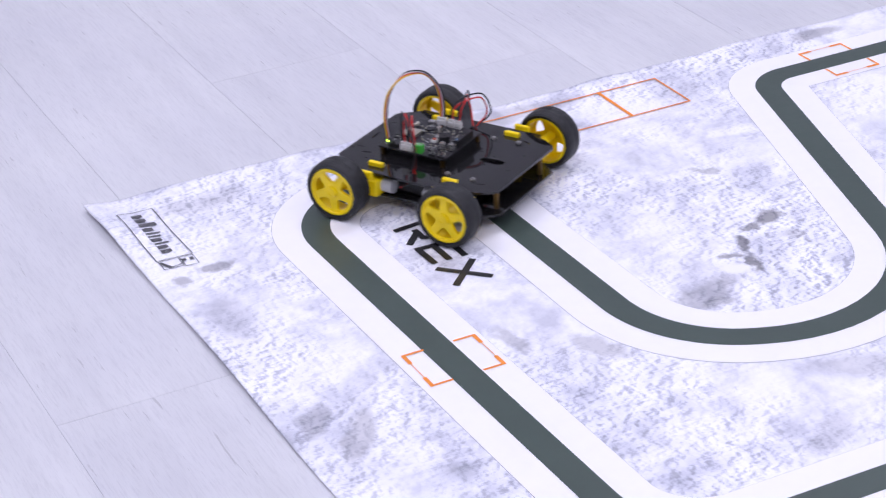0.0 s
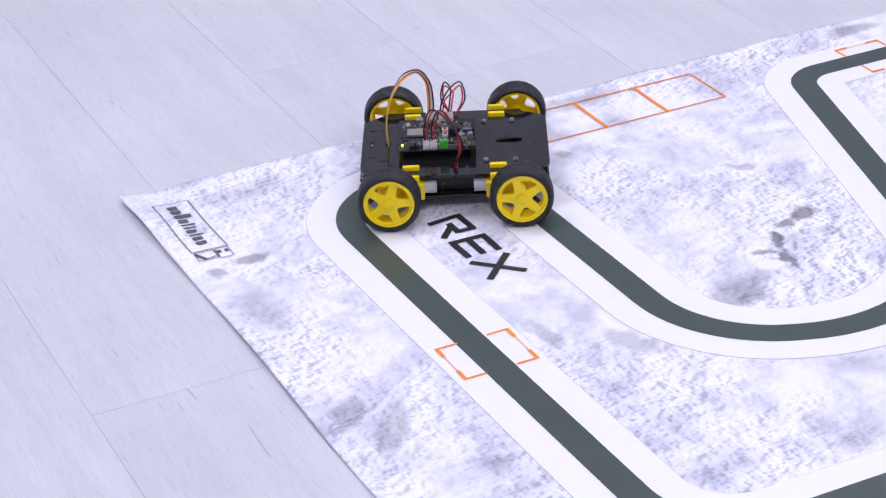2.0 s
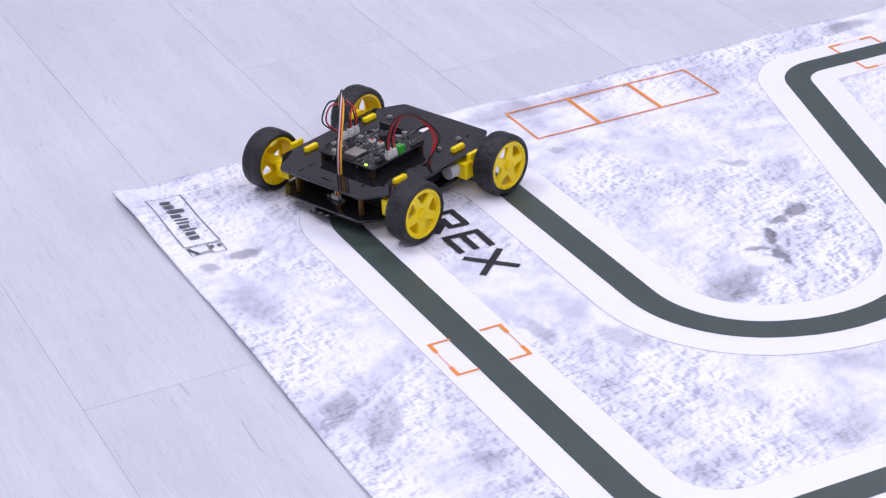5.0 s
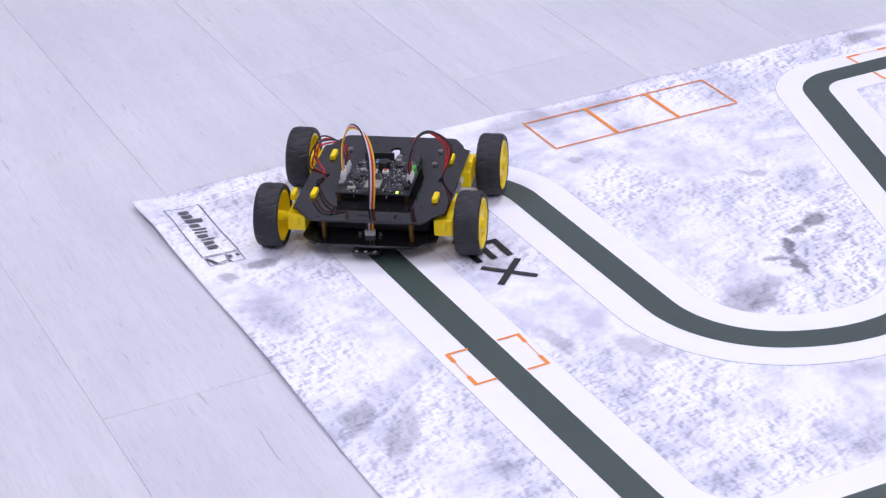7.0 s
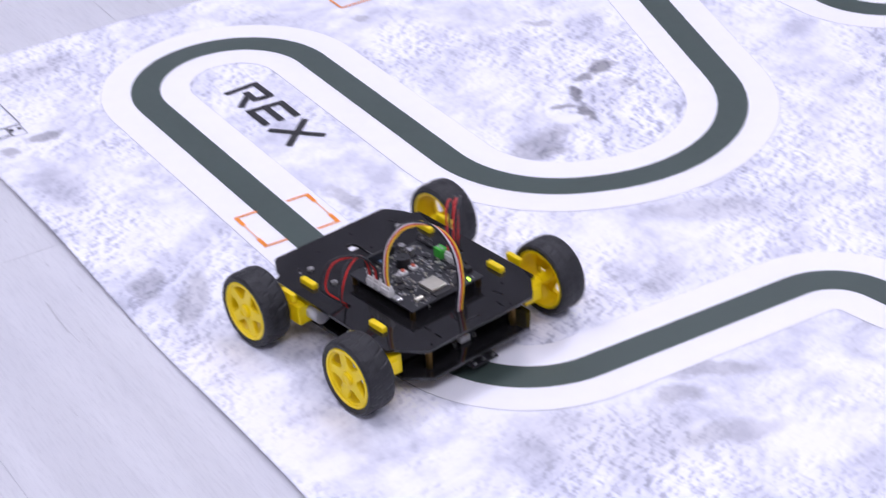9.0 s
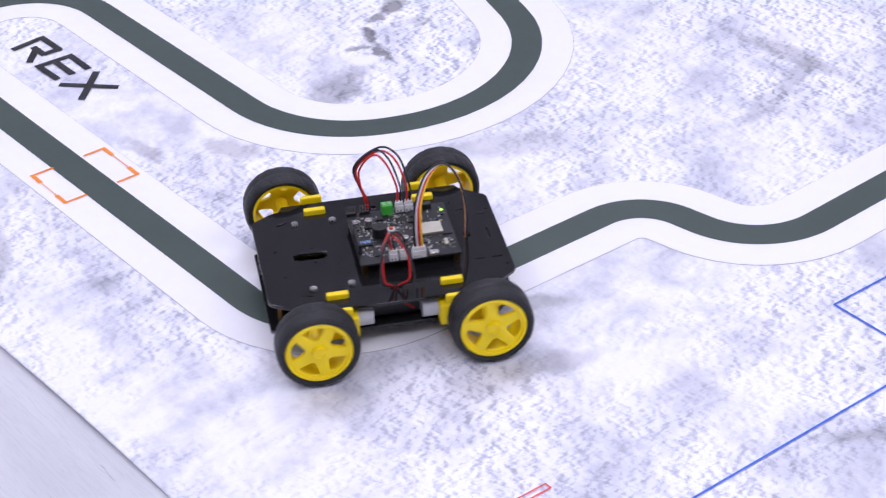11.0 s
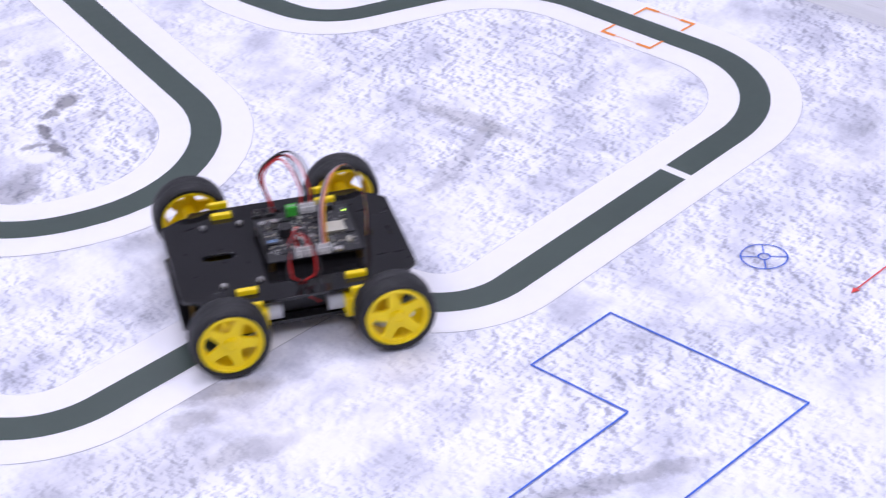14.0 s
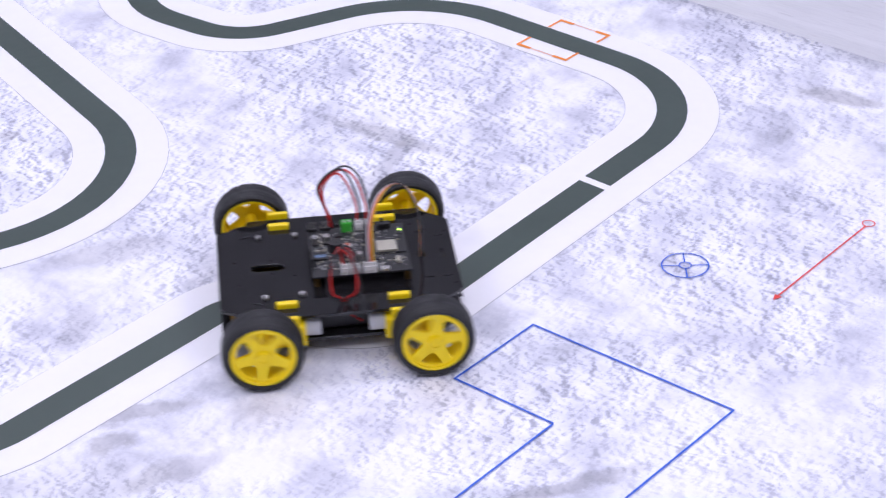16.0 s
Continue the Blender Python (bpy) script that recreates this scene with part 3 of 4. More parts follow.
lines = circle_line(0.6523, -0.6536, 0.0203, 0.0013) + circle_line(0.6523, -0.6536, 0.0052, 0.0012, 20)
for k in range(4):
    a = radians(40 + 90 * k)
    lines.append(bar(0.6523 + 0.0056 * math.cos(a), -0.6536 + 0.0056 * math.sin(a), 0.6523 + 0.0198 * math.cos(a), -0.6536 + 0.0198 * math.sin(a), 0.0012))
part("crosshair_mark", flat(lines, 0.0010), INK_BLUE, mat, "small blue printed crosshair circle")
lines = circle_line(0.8105, -0.741, 0.0055, 0.0013, 24) + [bar(0.805, -0.7412, 0.657, -0.7436, 0.0015), [(0.6515, -0.7438), (0.6600, -0.7400), (0.6600, -0.7474)]]
part("red_arrow", flat(lines, 0.0010), INK_RED, mat, "thin red printed arrow")
lines = [bar(0.0755, -0.6305, -0.05, -0.6305, 0.0014), bar(0.0755, -0.6365, -0.05, -0.6365, 0.0014), bar(0.0750, -0.6300, 0.0750, -0.6370, 0.0014)]
part("red_bar_outline", flat(lines, 0.0010), INK_RED, mat, "narrow red printed outline")


# three bold angular letters that read along the legs of the loop, each a part
W = 0.0073
FORMS = (
    ((0.1035, 0.2300, 0.1390, 0.2335), (0.1390, 0.2365, 0.1400, 0.1985), (0.1425, 0.2000, 0.1230, 0.2010), (0.1230, 0.1985, 0.1225, 0.2220), (0.1240, 0.2170, 0.1035, 0.1945)),
    ((0.1035, 0.1815, 0.1450, 0.1800), (0.1417, 0.1800, 0.1417, 0.1440), (0.1240, 0.1800, 0.1245, 0.1450), (0.1068, 0.1810, 0.1080, 0.1450)),
    ((0.1040, 0.1350, 0.1450, 0.0920), (0.1450, 0.1340, 0.1050, 0.0940)),
)
for form in FORMS:
    part("lettering", flat([bar(*stroke, W) for stroke in form], 0.0008), INK_BLACK, mat, "bold black angular printed letter")

# the corner logo: an outlined frame with a row of bars
fx0, fx1, fy0, fy1 = -0.1345, -0.0955, 0.2915, 0.4125
lines = []
for s in ((fx0, fy0, fx0, fy1), (fx1, fy0, fx1, fy1), (fx0, fy0, fx1, fy0), (fx0, fy1, fx1, fy1)):
    for i in range(12):
        p, q = Vector(s[:2]).lerp(Vector(s[2:]), i / 12), Vector(s[:2]).lerp(Vector(s[2:]), (i + 1) / 12)
        lines.append(bar(*p, *q, 0.0011))
y = 0.4035
for tall in (0.6, 0.6, 1.0, 0.6, 0.85, 0.75, 0.6, 0.85, 0.6, 0.6):
    wide = 0.0030 if tall in (0.85, 0.75) else 0.0072
    lines.append([(-0.1225, y), (-0.1225 + 0.0185 * tall, y), (-0.1225 + 0.0185 * tall, y - wide), (-0.1225, y - wide)])
    y -= wide + 0.0042
for x0, x1, y0, y1 in ((-0.1330, -0.1120, 0.2720, 0.2895), (-0.1105, -0.0965, 0.2700, 0.2895)):
    lines += [bar(x0, y0, x1, y0, 0.0009), bar(x0, y1, x1, y1, 0.0009), bar(x0, y0, x0, y1, 0.0009), bar(x1, y0, x1, y1, 0.0009)]
lines += [bar(-0.1325, 0.2870, -0.1250, 0.2735, 0.0035), bar(-0.1250, 0.2735, -0.1130, 0.2760, 0.0012), bar(-0.1080, 0.2850, -0.1080, 0.2800, 0.0040), bar(-0.1000, 0.2850, -0.1000, 0.2800, 0.0040)]
part("logo_mark", flat(lines, 0.0010), INK_LOGO, mat, "dark framed logo drawn as bars")


# ---- the robot car ----
WHEEL_R, WHEEL_W = 0.0330, 0.026
BASE_X, HUB_Y = 0.0682, 0.1160
PLATE_Z = 0.0435

car = new("robot_car")
tagged(car, "robot car with black acrylic plates and yellow wheels on mat", "robot car")


def both_sides(half):
    """A closed outline from the points of its left side, front to back."""
    return half + [(x, -y) for x, y in reversed(half)]


def slot(x0, x1, y0, y1):
    return [(x0, y0), (x1, y0), (x1, y1), (x0, y1)]


def turned_slot(x, y, l, w, deg):
    a = radians(deg)
    return [(x + u * math.cos(a) - v * math.sin(a), y + u * math.sin(a) + v * math.cos(a)) for u, v in ((-l / 2, -w / 2), (l / 2, -w / 2), (l / 2, w / 2), (-l / 2, w / 2))]


holes = [
    [(-0.072, -0.004), (-0.068, -0.004), (-0.068, -0.0055), (-0.047, -0.0055), (-0.047, -0.004), (-0.044, -0.004), (-0.044, 0.004), (-0.047, 0.004), (-0.047, 0.0055), (-0.068, 0.0055), (-0.068, 0.004), (-0.072, 0.004)],
    slot(0.087, 0.0895, -0.008, 0.008), turned_slot(0.074, 0.040, 0.011, 0.0024, 15), turned_slot(0.074, -0.036, 0.009, 0.0022, 0), turned_slot(0.088, -0.036, 0.009, 0.0022, 0),
    turned_slot(0.088, 0.030, 0.009, 0.0022, 0), slot(0.068, 0.0735, -0.003, 0.005), slot(-0.003, 0.006, 0.058, 0.063), slot(-0.003, 0.006, -0.063, -0.058),
    turned_slot(-0.075, 0.052, 0.010, 0.0022, 20), turned_slot(-0.068, -0.056, 0.010, 0.0022, -20),
]
holes += [ring_pts(0.0013, 8, x, y) for x, y in ((-0.085, 0.012), (-0.055, 0.011), (-0.055, -0.010), (-0.036, -0.016), (-0.082, -0.026), (0.094, 0.036), (0.094, -0.048), (0.066, 0.052))]
plate_m = pose(0, 0, PLATE_Z)
part("top_plate", cut_sheet([both_sides([(0.0985, 0.0555), (0.0960, 0.0590), (0.0780, 0.0735), (0.0755, 0.0790), (-0.0715, 0.0790), (-0.0745, 0.0720), (-0.0820, 0.0700), (-0.0970, 0.0605), (-0.0990, 0.0570)]), *holes], 0.003, 0.0003), ACRYLIC, car, "glossy black acrylic plate with slots", plate_m)
part("bottom_plate", cut_sheet([both_sides([(0.0985, 0.0520), (0.0810, 0.0690), (-0.0800, 0.0690), (-0.0990, 0.0550)]), holes[0]], 0.003, 0.0003), ACRYLIC, car, "glossy black acrylic plate", pose(0, 0, 0.0155))
TOP = PLATE_Z + 0.003

# motors with their yellow gearboxes and bracket tabs
for sx in (1, -1):
    for sy in (1, -1):
        motor = part("gear_motor", box(boxed(*sorted((sx * 0.032, sx * 0.0785)), *sorted((sy * 0.0665, sy * 0.0855)), 0.0215, 0.0395, bevel=0.0016), *sorted((sx * 0.074, sx * 0.0815)), *sorted((sy * 0.0725, sy * 0.0795)), 0.028, 0.037, bevel=0.001), YELLOW, car, "yellow gear motor housing")
        bm = cyl(bmesh.new(), 0, 0, 0.0195, 0.033, 0.0076, 24, m=pose(0, sy * 0.0705, 0.0310, 0, 90 * sx))
        part("motor_can", bm, MOTOR, motor, "pale grey motor end")
        bm = cyl(bmesh.new(), 0, 0, 0.084, 0.098, 0.0042, 16, m=pose(sx * BASE_X, 0, WHEEL_R, -90 * sy))
        part("axle", bm, YELLOW, motor)
        part("inner_bracket", boxed(sx * 0.0455 - 0.009, sx * 0.0455 + 0.009, sy * 0.0635 - 0.0029, sy * 0.0635 + 0.0029, TOP - 0.012, TOP + 0.0046, bevel=0.0016), YELLOW, car, "yellow bracket tab")
        part("outer_bracket", boxed(sx * 0.0455 - 0.009, sx * 0.0455 + 0.009, sy * 0.0850 - 0.0024, sy * 0.0850 + 0.0024, TOP - 0.0040, TOP + 0.0036, bevel=0.0018), YELLOW, car, "yellow bracket tab")
for x in (-0.089, 0.0855):
    for y in (-0.045, 0.045):
        part("spacer", cyl(bmesh.new(), x, y, 0.0186, PLATE_Z - 0.0001, 0.0030, 6), BRASS, car, "brass hexagonal spacer")
for x, y in ((-0.0640, 0.0486), (-0.0328, 0.0481), (-0.0622, -0.0487), (-0.0318, -0.0475)):
    nut = part("nut", cyl(bmesh.new(), x, y, TOP, TOP + 0.0022, 0.0031, 6), STEEL, car, "steel nut")
    part("screw_tip", cyl(bmesh.new(), x, y, TOP + 0.0022, TOP + 0.0032, 0.0015, 10), STEEL, nut)

# battery holder between the plates, enlarged to stand in for the shade there
part("battery_fill", boxed(-0.042, 0.066, -0.058, 0.058, 0.0187, 0.0428, bevel=0.002), BOX_BLACK, car, "black battery holder enlarged to darken the gap between the plates")


def tyre_profile():
    r, w = WHEEL_R, WHEEL_W / 2
    return [(0.0268, -w + 0.0008), (r - 0.0030, -w), (r - 0.0012, -w + 0.0016), (r - 0.0003, -w + 0.0045), (r, -0.0040), (r, 0.0), (r, 0.0040), (r - 0.0003, w - 0.0045), (r - 0.0012, w - 0.0016), (r - 0.0030, w), (0.0268, w - 0.0008), (0.0262, w - 0.004), (0.0262, -w + 0.004)]


def tread(i, k):
    if 2 <= k <= 4:
        return -0.0006 if (i + (4 - k)) % 6 == 0 else 0.0
    if 6 <= k <= 8:
        return -0.0006 if (i + (k - 6) + 3) % 6 == 0 else 0.0
    return -0.0004 if k == 5 else 0.0


def wheel_thing():
    """A wheel turning about its own y axis, outer face towards +y."""
    tyre_bm = lathe(tyre_profile(), 120, tread)
    w = WHEEL_W / 2
    hub = part("wheel", lathe([(0.0240, -w + 0.0015), (0.0263, -w + 0.0015), (0.0263, w - 0.0012), (0.0255, w - 0.0004), (0.0238, w - 0.0004), (0.0232, w - 0.0016), (0.0232, w - 0.0050)], 56), YELLOW, None, "yellow spoked wheel", smooth=False)
    part("tyre", tyre_bm, RUBBER, hub, "black rubber tyre with a blocky tread")
    # five-armed face with windows
    windows = []
    for k in range(5):
        a = 2 * math.pi * (k + 0.5) / 5
        pts = []
        for da, r in ((-0.46, 0.0216), (-0.25, 0.0222), (0.0, 0.0224), (0.25, 0.0222), (0.46, 0.0216), (0.40, 0.0165), (0.17, 0.0105), (-0.17, 0.0105), (-0.40, 0.0165)):
            pts.append((r * math.cos(a + da), r * math.sin(a + da)))
        windows.append(pts)
    bm = cut_sheet([ring_pts(0.0236, 50), *windows], 0.0040, 0.0006)
    bmesh.ops.transform(bm, matrix=pose(0, w - 0.0062, 0, -90), verts=bm.verts)
    part("spoke_face", bm, YELLOW, hub, "five-armed yellow wheel face")
    part("hub_cap", cyl(cyl(bmesh.new(), 0, 0, w - 0.0066, w - 0.0002, 0.0066, 28, 0.0060, m=pose(0, 0, 0, -90)), 0, 0, -w + 0.001, w - 0.006, 0.0050, 20, m=pose(0, 0, 0, -90)), YELLOW, hub)
    part("hub_ring", lathe([(0.0036, w - 0.0006), (0.0050, w - 0.0006), (0.0048, w + 0.0006), (0.0038, w + 0.0006)], 28), YELLOW, hub)
    return hub


WHEELS = []
first_wheel = None
for sx in (1, -1):
    for sy in (1, -1):
        m = pose(sx * BASE_X, sy * (HUB_Y - WHEEL_W / 2), WHEEL_R, 0, 0, 0 if sy > 0 else 180)
        if first_wheel is None:
            wheel = first_wheel = wheel_thing()
            wheel.parent = car
            wheel.matrix_basis = m
        else:
            wheel = copy_thing(first_wheel, m)
        WHEELS.append((wheel, sx, sy))

# controller board standing open on its spacers
PCB_Z = TOP + 0.0085
for x in (-0.0190, 0.0555):
    for y in (-0.0352, 0.0352):
        part("board_spacer", cyl(bmesh.new(), x, y, TOP + 0.0001, PCB_Z - 0.0001, 0.0026, 6), BRASS, car, "brass board spacer")
pcb = part("circuit_board", boxed(-0.0225, 0.0590, -0.0385, 0.0385, PCB_Z, PCB_Z + 0.0016, bevel=0.0003), BOARD, car, "black controller circuit board")
BT = PCB_Z + 0.0016
for x, y in ((0.0575, -0.0190), (0.0575, 0.0150)):
    part("pin_stub", cyl(bmesh.new(), x, y, PCB_Z - 0.0050, PCB_Z - 0.0001, 0.0006, 8), STEEL, pcb, "bare metal pin under the board")
# added block that keeps the gap between plate and board dark
part("board_filler", boxed(-0.0190, 0.0555, -0.0320, 0.0320, TOP + 0.0003, PCB_Z - 0.0002, bevel=0.0006), ACRYLIC, car, "added glossy black block that darkens the gap under the board")
esp = part("radio_module", boxed(0.0310, 0.0570, -0.0105, 0.0080, BT, BT + 0.0010), BOX_BLACK, pcb)
part("radio_can", boxed(0.0330, 0.0500, -0.0095, 0.0065, BT + 0.001, BT + 0.0034, bevel=0.0005), CAN, esp, "dull silver metal shield")
for k in range(13):
    part("solder_pad", boxed(0.0322 + k * 0.0013, 0.0329 + k * 0.0013, -0.0114, -0.0105, BT, BT + 0.0009), STEEL, esp)
for x, y in ((-0.0172, 0.0145), (-0.0072, 0.0155), (0.0170, -0.0170)):
    capa = part("capacitor", cyl(bmesh.new(), x, y, BT + 0.0008, BT + 0.0072, 0.0031, 20), STEEL, pcb, "silver capacitor")
    part("base", boxed(x - 0.0034, x + 0.0034, y - 0.0034, y + 0.0034, BT, BT + 0.0010), BOX_BLACK, capa)
part("buzzer", cyl(cyl(bmesh.new(), -0.0003, 0.0015, BT, BT + 0.0085, 0.0062, 28), -0.0003, 0.0015, BT + 0.0085, BT + 0.0088, 0.0012, 10), BOX_BLACK, pcb, "black round buzzer")
for x, y in ((0.0098, -0.0068), (0.0096, 0.0045)):
    sw = part("button", boxed(x - 0.0030, x + 0.0030, y - 0.0030, y + 0.0030, BT, BT + 0.0026, bevel=0.0003), PLUG, pcb, "small push button")
    part("button_top", cyl(bmesh.new(), x, y, BT + 0.0026, BT + 0.0040, 0.0017, 14), BUTTON, sw, "red button top")
for x, y, half in ((0.0215, 0.0340, 0.0034), (0.0292, 0.0340, 0.0034), (0.0045, -0.0360, 0.0034), (0.0130, -0.0360, 0.0034), (0.0250, -0.0360, 0.0055)):
    con = part("wire_socket", boxed(x - half, x + half, y - 0.0028, y + 0.0028, BT, BT + 0.0062, bevel=0.0003), PLUG, pcb, "white wire socket")
    part("wire_plug", boxed(x - half + 0.0005, x + half - 0.0005, y - 0.0020, y + 0.0021, BT + 0.0062, BT + 0.0092, bevel=0.0004), PLUG, con)
    for k in range(round(half / 0.0017)):
        part("contact_slot", boxed(x - half + 0.0012 + k * 0.0026, x - half + 0.0020 + k * 0.0026, y - 0.00285, y + 0.00285, BT + 0.0008, BT + 0.0024), BOX_BLACK, con)
term = part("screw_terminal", boxed(0.0065, 0.0155, 0.0295, 0.0370, BT, BT + 0.0088, bevel=0.0005), GREEN, pcb, "green screw terminal")
for x in (0.0088, 0.0132):
    part("terminal_screw", cyl(bmesh.new(), x, 0.0330, BT + 0.0088, BT + 0.0092, 0.0016, 12), STEEL, term)
part("pin_header", boxed(-0.0215, -0.0190, -0.0230, 0.0080, BT, BT + 0.0085, bevel=0.0002), BOX_BLACK, pcb, "black pin header")
for x0 in (-0.0225, -0.0115):
    head = part("pin_header", boxed(x0, x0 + 0.0085, 0.0350, 0.0376, BT, BT + 0.0026, bevel=0.0002), BOX_BLACK, pcb, "short black pin header")
    for k in range(4):
        part("pin", boxed(x0 + 0.0008 + k * 0.0021, x0 + 0.0014 + k * 0.0021, 0.0360, 0.0366, BT + 0.0026, BT + 0.0085), STEEL, head)
switch = part("power_switch", boxed(0.0365, 0.0475, 0.0310, 0.0365, BT, BT + 0.0045, bevel=0.0004), BOX_BLACK, pcb, "black slide switch")
part("switch_lever", boxed(0.0395, 0.0420, 0.0345, 0.0362, BT + 0.0045, BT + 0.0075, bevel=0.0003), BOX_BLACK, switch)
part("motor_chip", boxed(-0.0190, -0.0085, -0.0130, -0.0040, BT, BT + 0.0016, bevel=0.0002), BOX_BLACK, pcb, "square black chip with pale print")
bm = bmesh.new()
for k in range(5):
    box(bm, -0.0180 + k * 0.0018, -0.0169 + k * 0.0018, -0.0105 + 0.0006 * (k % 2), -0.0062, BT + 0.0016, BT + 0.0017)
tagged(part("chip_print", bm, BLUE_CHIP, pcb, "pale blue print on the chip"), kind="stuff")
part("crystal", boxed(0.0475, 0.0515, -0.0275, -0.0185, BT, BT + 0.0028, bevel=0.0014), CAN, pcb, "silver crystal can")
part("usb_socket", boxed(0.0335, 0.0410, -0.0385, -0.0330, BT, BT + 0.0026, bevel=0.0005), STEEL, pcb, "steel port socket")
part("status_light", boxed(0.0538, 0.0560, 0.0245, 0.0265, BT, BT + 0.0012), LED, pcb, "glowing green status light")
rng = random.Random(5)


def free_spot(x, y):
    """A place on the board clear of the larger parts."""
    blocks = ((0.029, 0.058, -0.013, 0.009), (-0.0075, 0.0070, -0.0055, 0.0085), (-0.020, -0.008, -0.0145, -0.003), (0.0055, 0.0140, -0.0110, 0.0085))
    return not any(a < x < b and c < y < d for a, b, c, d in blocks)


for nm, mm, count, label in (("small_chip", BOX_BLACK, 16, "tiny black chips"), ("small_resistor", SILK, 120, "tiny pale components"), ("small_capacitor", CAN, 60, "tiny metal components")):
    bm = bmesh.new()
    for _ in range(count):
        x, y = 0.0015 * round(rng.uniform(-0.0185, 0.056) / 0.0015), 0.0022 * round(rng.uniform(-0.0305, 0.0300) / 0.0022)
        l, w2, h2 = {"small_chip": (0.0030, 0.0018, 0.0011), "small_resistor": (0.0008, 0.0004, 0.0005), "small_capacitor": (0.0010, 0.0006, 0.0009)}[nm]
        if not free_spot(x, y):
            continue
        if rng.random() < 0.5:
            l, w2 = w2, l
        box(bm, x - l, x + l, y - w2, y + w2, BT, BT + h2)
    tagged(part(nm, bm, mm, pcb, label), kind="stuff")
bm = bmesh.new()
for _ in range(170):
    x, y, l = rng.uniform(-0.019, 0.056), rng.uniform(-0.032, 0.032), rng.uniform(0.0010, 0.0038)
    if free_spot(x, y):
        if rng.random() < 0.6:
            box(bm, x - l / 2, x + l / 2, y - 0.0002, y + 0.0002, BT, BT + 0.0001)
        else:
            box(bm, x - 0.0002, x + 0.0002, y - l / 2, y + l / 2, BT, BT + 0.0001)
tagged(part("board_marking", bm, SILK, pcb, "fine white printed marks"), kind="stuff")

# line sensor under the nose
sens = part("line_sensor", boxed(0.086, 0.1030, -0.0135, 0.0135, 0.0100, 0.0116, bevel=0.0002), BOARD, car, "small black line sensor board")
for y in (-0.0095, 0.0, 0.0095):
    part("sensor_eye", boxed(0.0985, 0.1018, y - 0.0016, y + 0.0016, 0.0116, 0.0132, bevel=0.0003), STEEL, sens)
part("sensor_post", boxed(0.088, 0.092, -0.006, 0.006, 0.0116, 0.0155), BOX_BLACK, sens)
sock = part("sensor_socket", boxed(0.0735, 0.0785, -0.0052, 0.0052, 0.0186, 0.0240, bevel=0.0004), PLUG, car, "white sensor plug")
for y in (-0.0105, 0.0105):
    part("sensor_screw", cyl(bmesh.new(), 0.0765, y, 0.0186, 0.0215, 0.0020, 6), STEEL, car)

# wires
WIRE_R = 0.0009
for k, mm in enumerate((YELLOW_W, RED_W, WHITE_W, BLACK_W)):
    o = (k - 1.5) * 0.0019
    pts = [(0.0250 - o, -0.0360, BT + 0.0085), (0.0245 - o, -0.0365, BT + 0.024), (0.0265 - o * 0.8, -0.0330, BT + 0.046), (0.0365 - o * 0.5, -0.0220, BT + 0.0640 + o * 0.5), (0.0520, -0.0060 - o * 0.8, BT + 0.0640 + o * 0.6), (0.0650, 0.0030 - o, BT + 0.045), (0.0710, 0.0040 - o, BT + 0.018), (0.0705, 0.0015 - o, TOP + 0.002), (0.0705, 0.0010 - o, TOP - 0.006), (0.0740, -o, 0.032), (0.0760, -o, 0.0238)]
    part("sensor_wire", tube(pts, WIRE_R), mm, car, "loose coloured sensor wire", smooth=True)
for x, mm, bow in ((0.0200, RED_W, 0.0), (0.0228, BLACK_W, 0.004), (0.0278, RED_W, 0.003), (0.0306, BLACK_W, 0.006)):
    pts = [(x, 0.0340, BT + 0.0085), (x, 0.0345, BT + 0.024), (x - 0.007, 0.040 + bow / 2, BT + 0.043 + bow * 0.7), (x * 0.5 - 0.005, 0.052 + bow, BT + 0.045 + bow * 0.5), (-0.006 - bow * 0.6, 0.066 + bow, BT + 0.022), (-0.001 + (x - 0.025) * 0.25, 0.0625, TOP + 0.004), (0.001, 0.060, TOP - 0.010), (0.014, 0.068, 0.030)]
    part("motor_wire", tube(pts, WIRE_R), mm, car, "loose looping motor wire", smooth=True)
for x, mm, side, bow in ((0.0032, RED_W, 1, 0.0), (0.0058, BLACK_W, 1, 0.003), (0.0117, RED_W, -1, 0.0), (0.0143, BLACK_W, -1, 0.003)):
    pts = [(x, -0.0360, BT + 0.0085), (x - 0.002, -0.0370, BT + 0.021), (x - 0.004 * (1 - side) - 0.003, -0.0440 - bow, BT + 0.029 + bow), (0.001 + 0.009 * side, -0.0640 - bow, BT + 0.027 + bow), (0.001 + (0.010 + bow) * side, -0.0725 - bow, BT + 0.006), (0.001 + 0.002 * side, -0.0625, TOP + 0.002), (0.001, -0.060, TOP - 0.010), (0.014, -0.068, 0.030)]
    part("motor_wire", tube(pts, WIRE_R), mm, car, "loose looping motor wire", smooth=True)


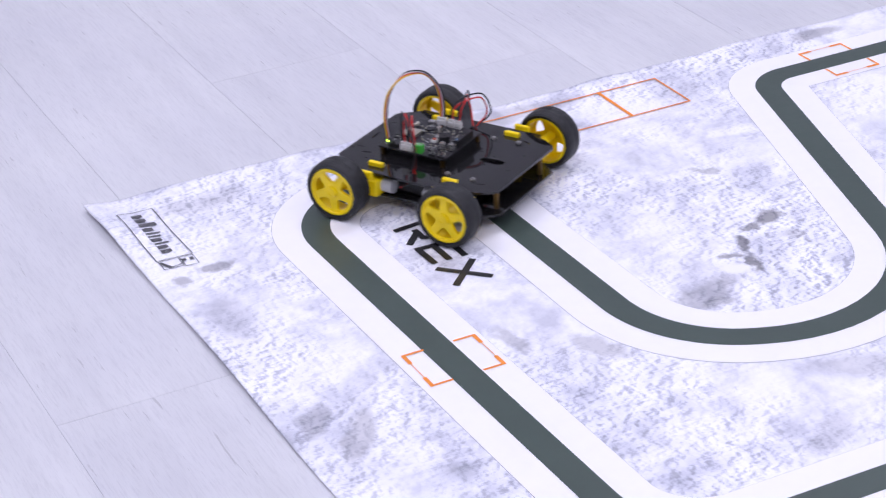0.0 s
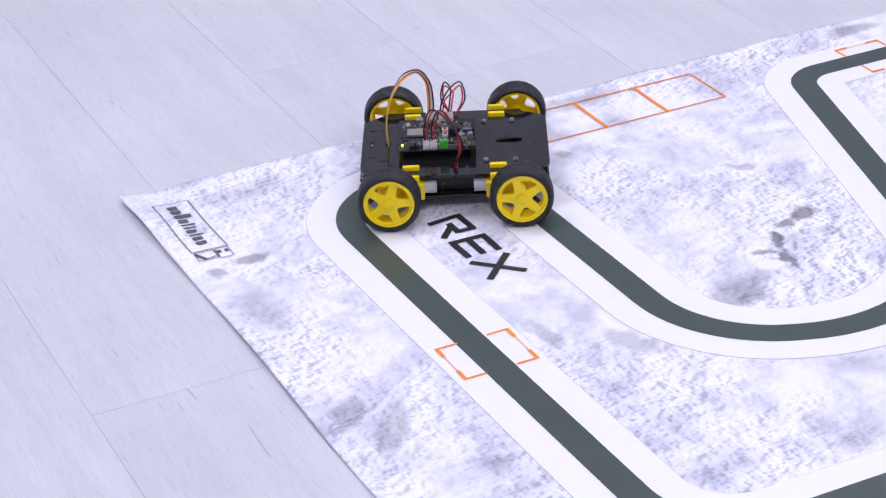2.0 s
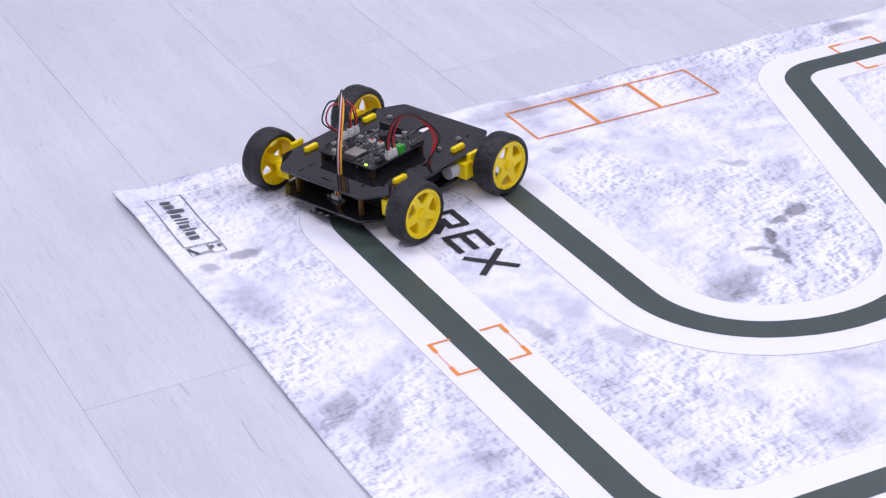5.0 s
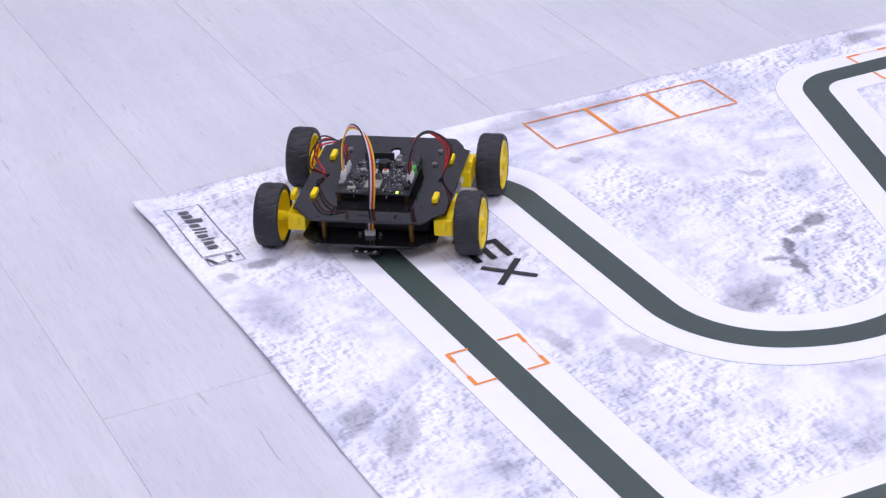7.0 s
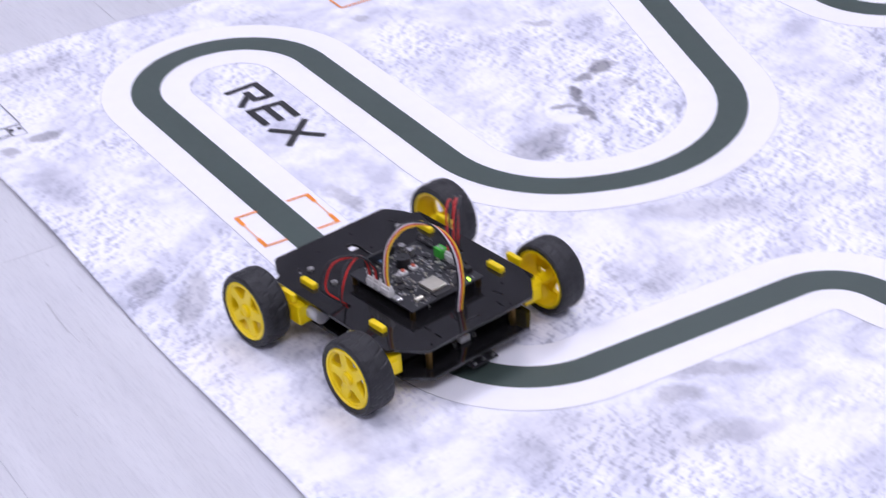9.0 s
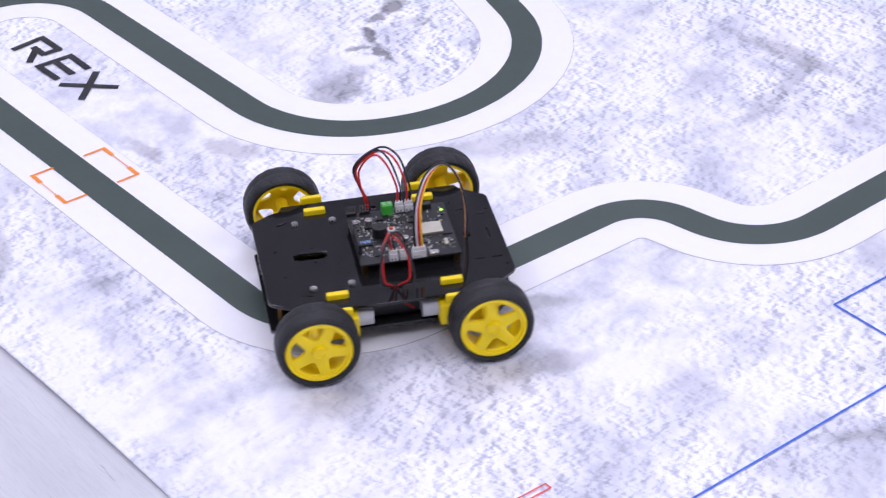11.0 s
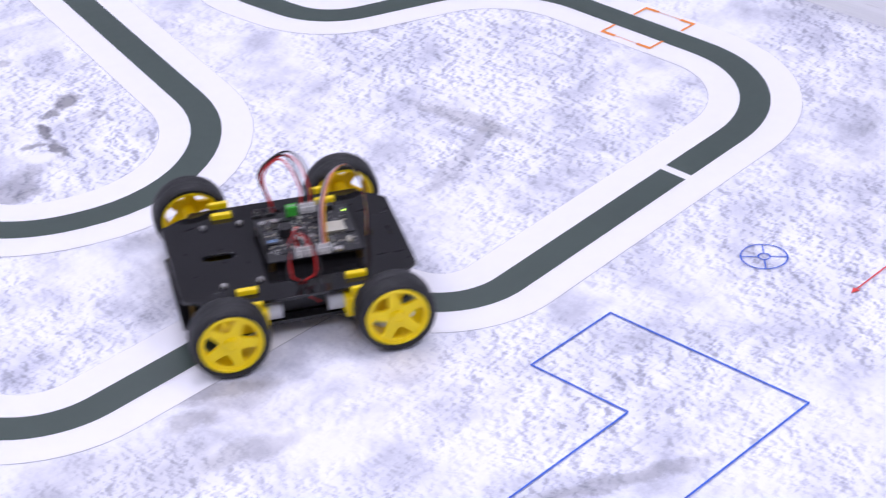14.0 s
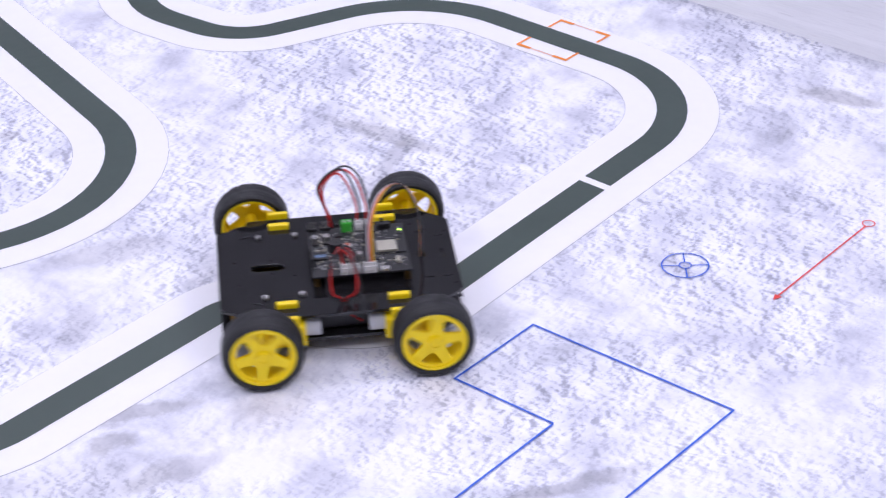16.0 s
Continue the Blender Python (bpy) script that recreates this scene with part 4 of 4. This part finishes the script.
# ---- floor planks ----
PLANK_W, PLANK_L, GAP = 0.2015, 1.285, 0.0004
ENDS = {0: 0.0565, 3: 0.568}
plank_bm = boxed(0, PLANK_W - GAP, 0, 1, -0.0006, 0.0, bevel=0.00025)
plank_mesh = bpy.data.meshes.new("plank")
plank_bm.to_mesh(plank_mesh)
plank_bm.free()
plank_mesh.materials.append(WOOD)
rng = random.Random(2)
for col in range(-15, 24):
    x = -0.317 + PLANK_W * col
    y = ENDS.get(col, rng.uniform(0, PLANK_L)) - 5 * PLANK_L
    while y < Y1:
        y0, y1 = max(y, Y0), min(y + PLANK_L, Y1)
        if y1 - y0 > 0.01 and x > X0 - 0.1 and x + PLANK_W < X1 + 0.1:
            ob = new("plank", plank_mesh)
            ob.parent = floor
            ob.matrix_basis = Matrix.LocRotScale((x, y0, FLOOR_Z), None, (1, y1 - y0 - GAP, 1))
        y += PLANK_L


def track_at(t):
    """Place and heading of the car at a time, smooth through the rows of DRIVE."""
    i = max(k for k, r in enumerate(DRIVE) if r[0] <= t + 1e-6)
    if i >= len(DRIVE) - 1:
        return DRIVE[-1][1:]
    a, b = DRIVE[i], DRIVE[i + 1]
    pre, post = DRIVE[max(i - 1, 0)], DRIVE[min(i + 2, len(DRIVE) - 1)]
    h = b[0] - a[0]
    s = (t - a[0]) / h
    out = []
    for k in (1, 2, 3):
        m0 = (b[k] - pre[k]) / (b[0] - pre[0]) * h
        m1 = (post[k] - a[k]) / (post[0] - a[0]) * h
        out.append((2 * s**3 - 3 * s**2 + 1) * a[k] + (s**3 - 2 * s**2 + s) * m0 + (-2 * s**3 + 3 * s**2) * b[k] + (s**3 - s**2) * m1)
    return out


def motions():
    """The car's drive and the rolling of its wheels."""
    times = [k / 10 for k in range(161)]
    way = [track_at(t) for t in times]
    walk(car, [(t, pose(x, y, 0, 0, 0, a)) for t, (x, y, a) in zip(times, way)])
    for wheel, sx, sy in WHEELS:
        rows, roll = [], 20.0 * sx
        for k, t in enumerate(times):
            if k:
                (x0, y0, a0), (x1, y1, a1) = way[k - 1], way[k]
                mid = radians((a0 + a1) / 2)
                ahead = (x1 - x0) * math.cos(mid) + (y1 - y0) * math.sin(mid)
                ahead -= radians(a1 - a0) * sy * (HUB_Y - WHEEL_W / 2)
                roll += max(-70, min(70, math.degrees(ahead / WHEEL_R)))
            base = pose(sx * BASE_X, sy * (HUB_Y - WHEEL_W / 2), WHEEL_R, 0, 0, 0 if sy > 0 else 180)
            rows.append((t, base @ pose(0, 0, 0, 0, roll * sy, 0)))
        walk(wheel, rows)


motions()
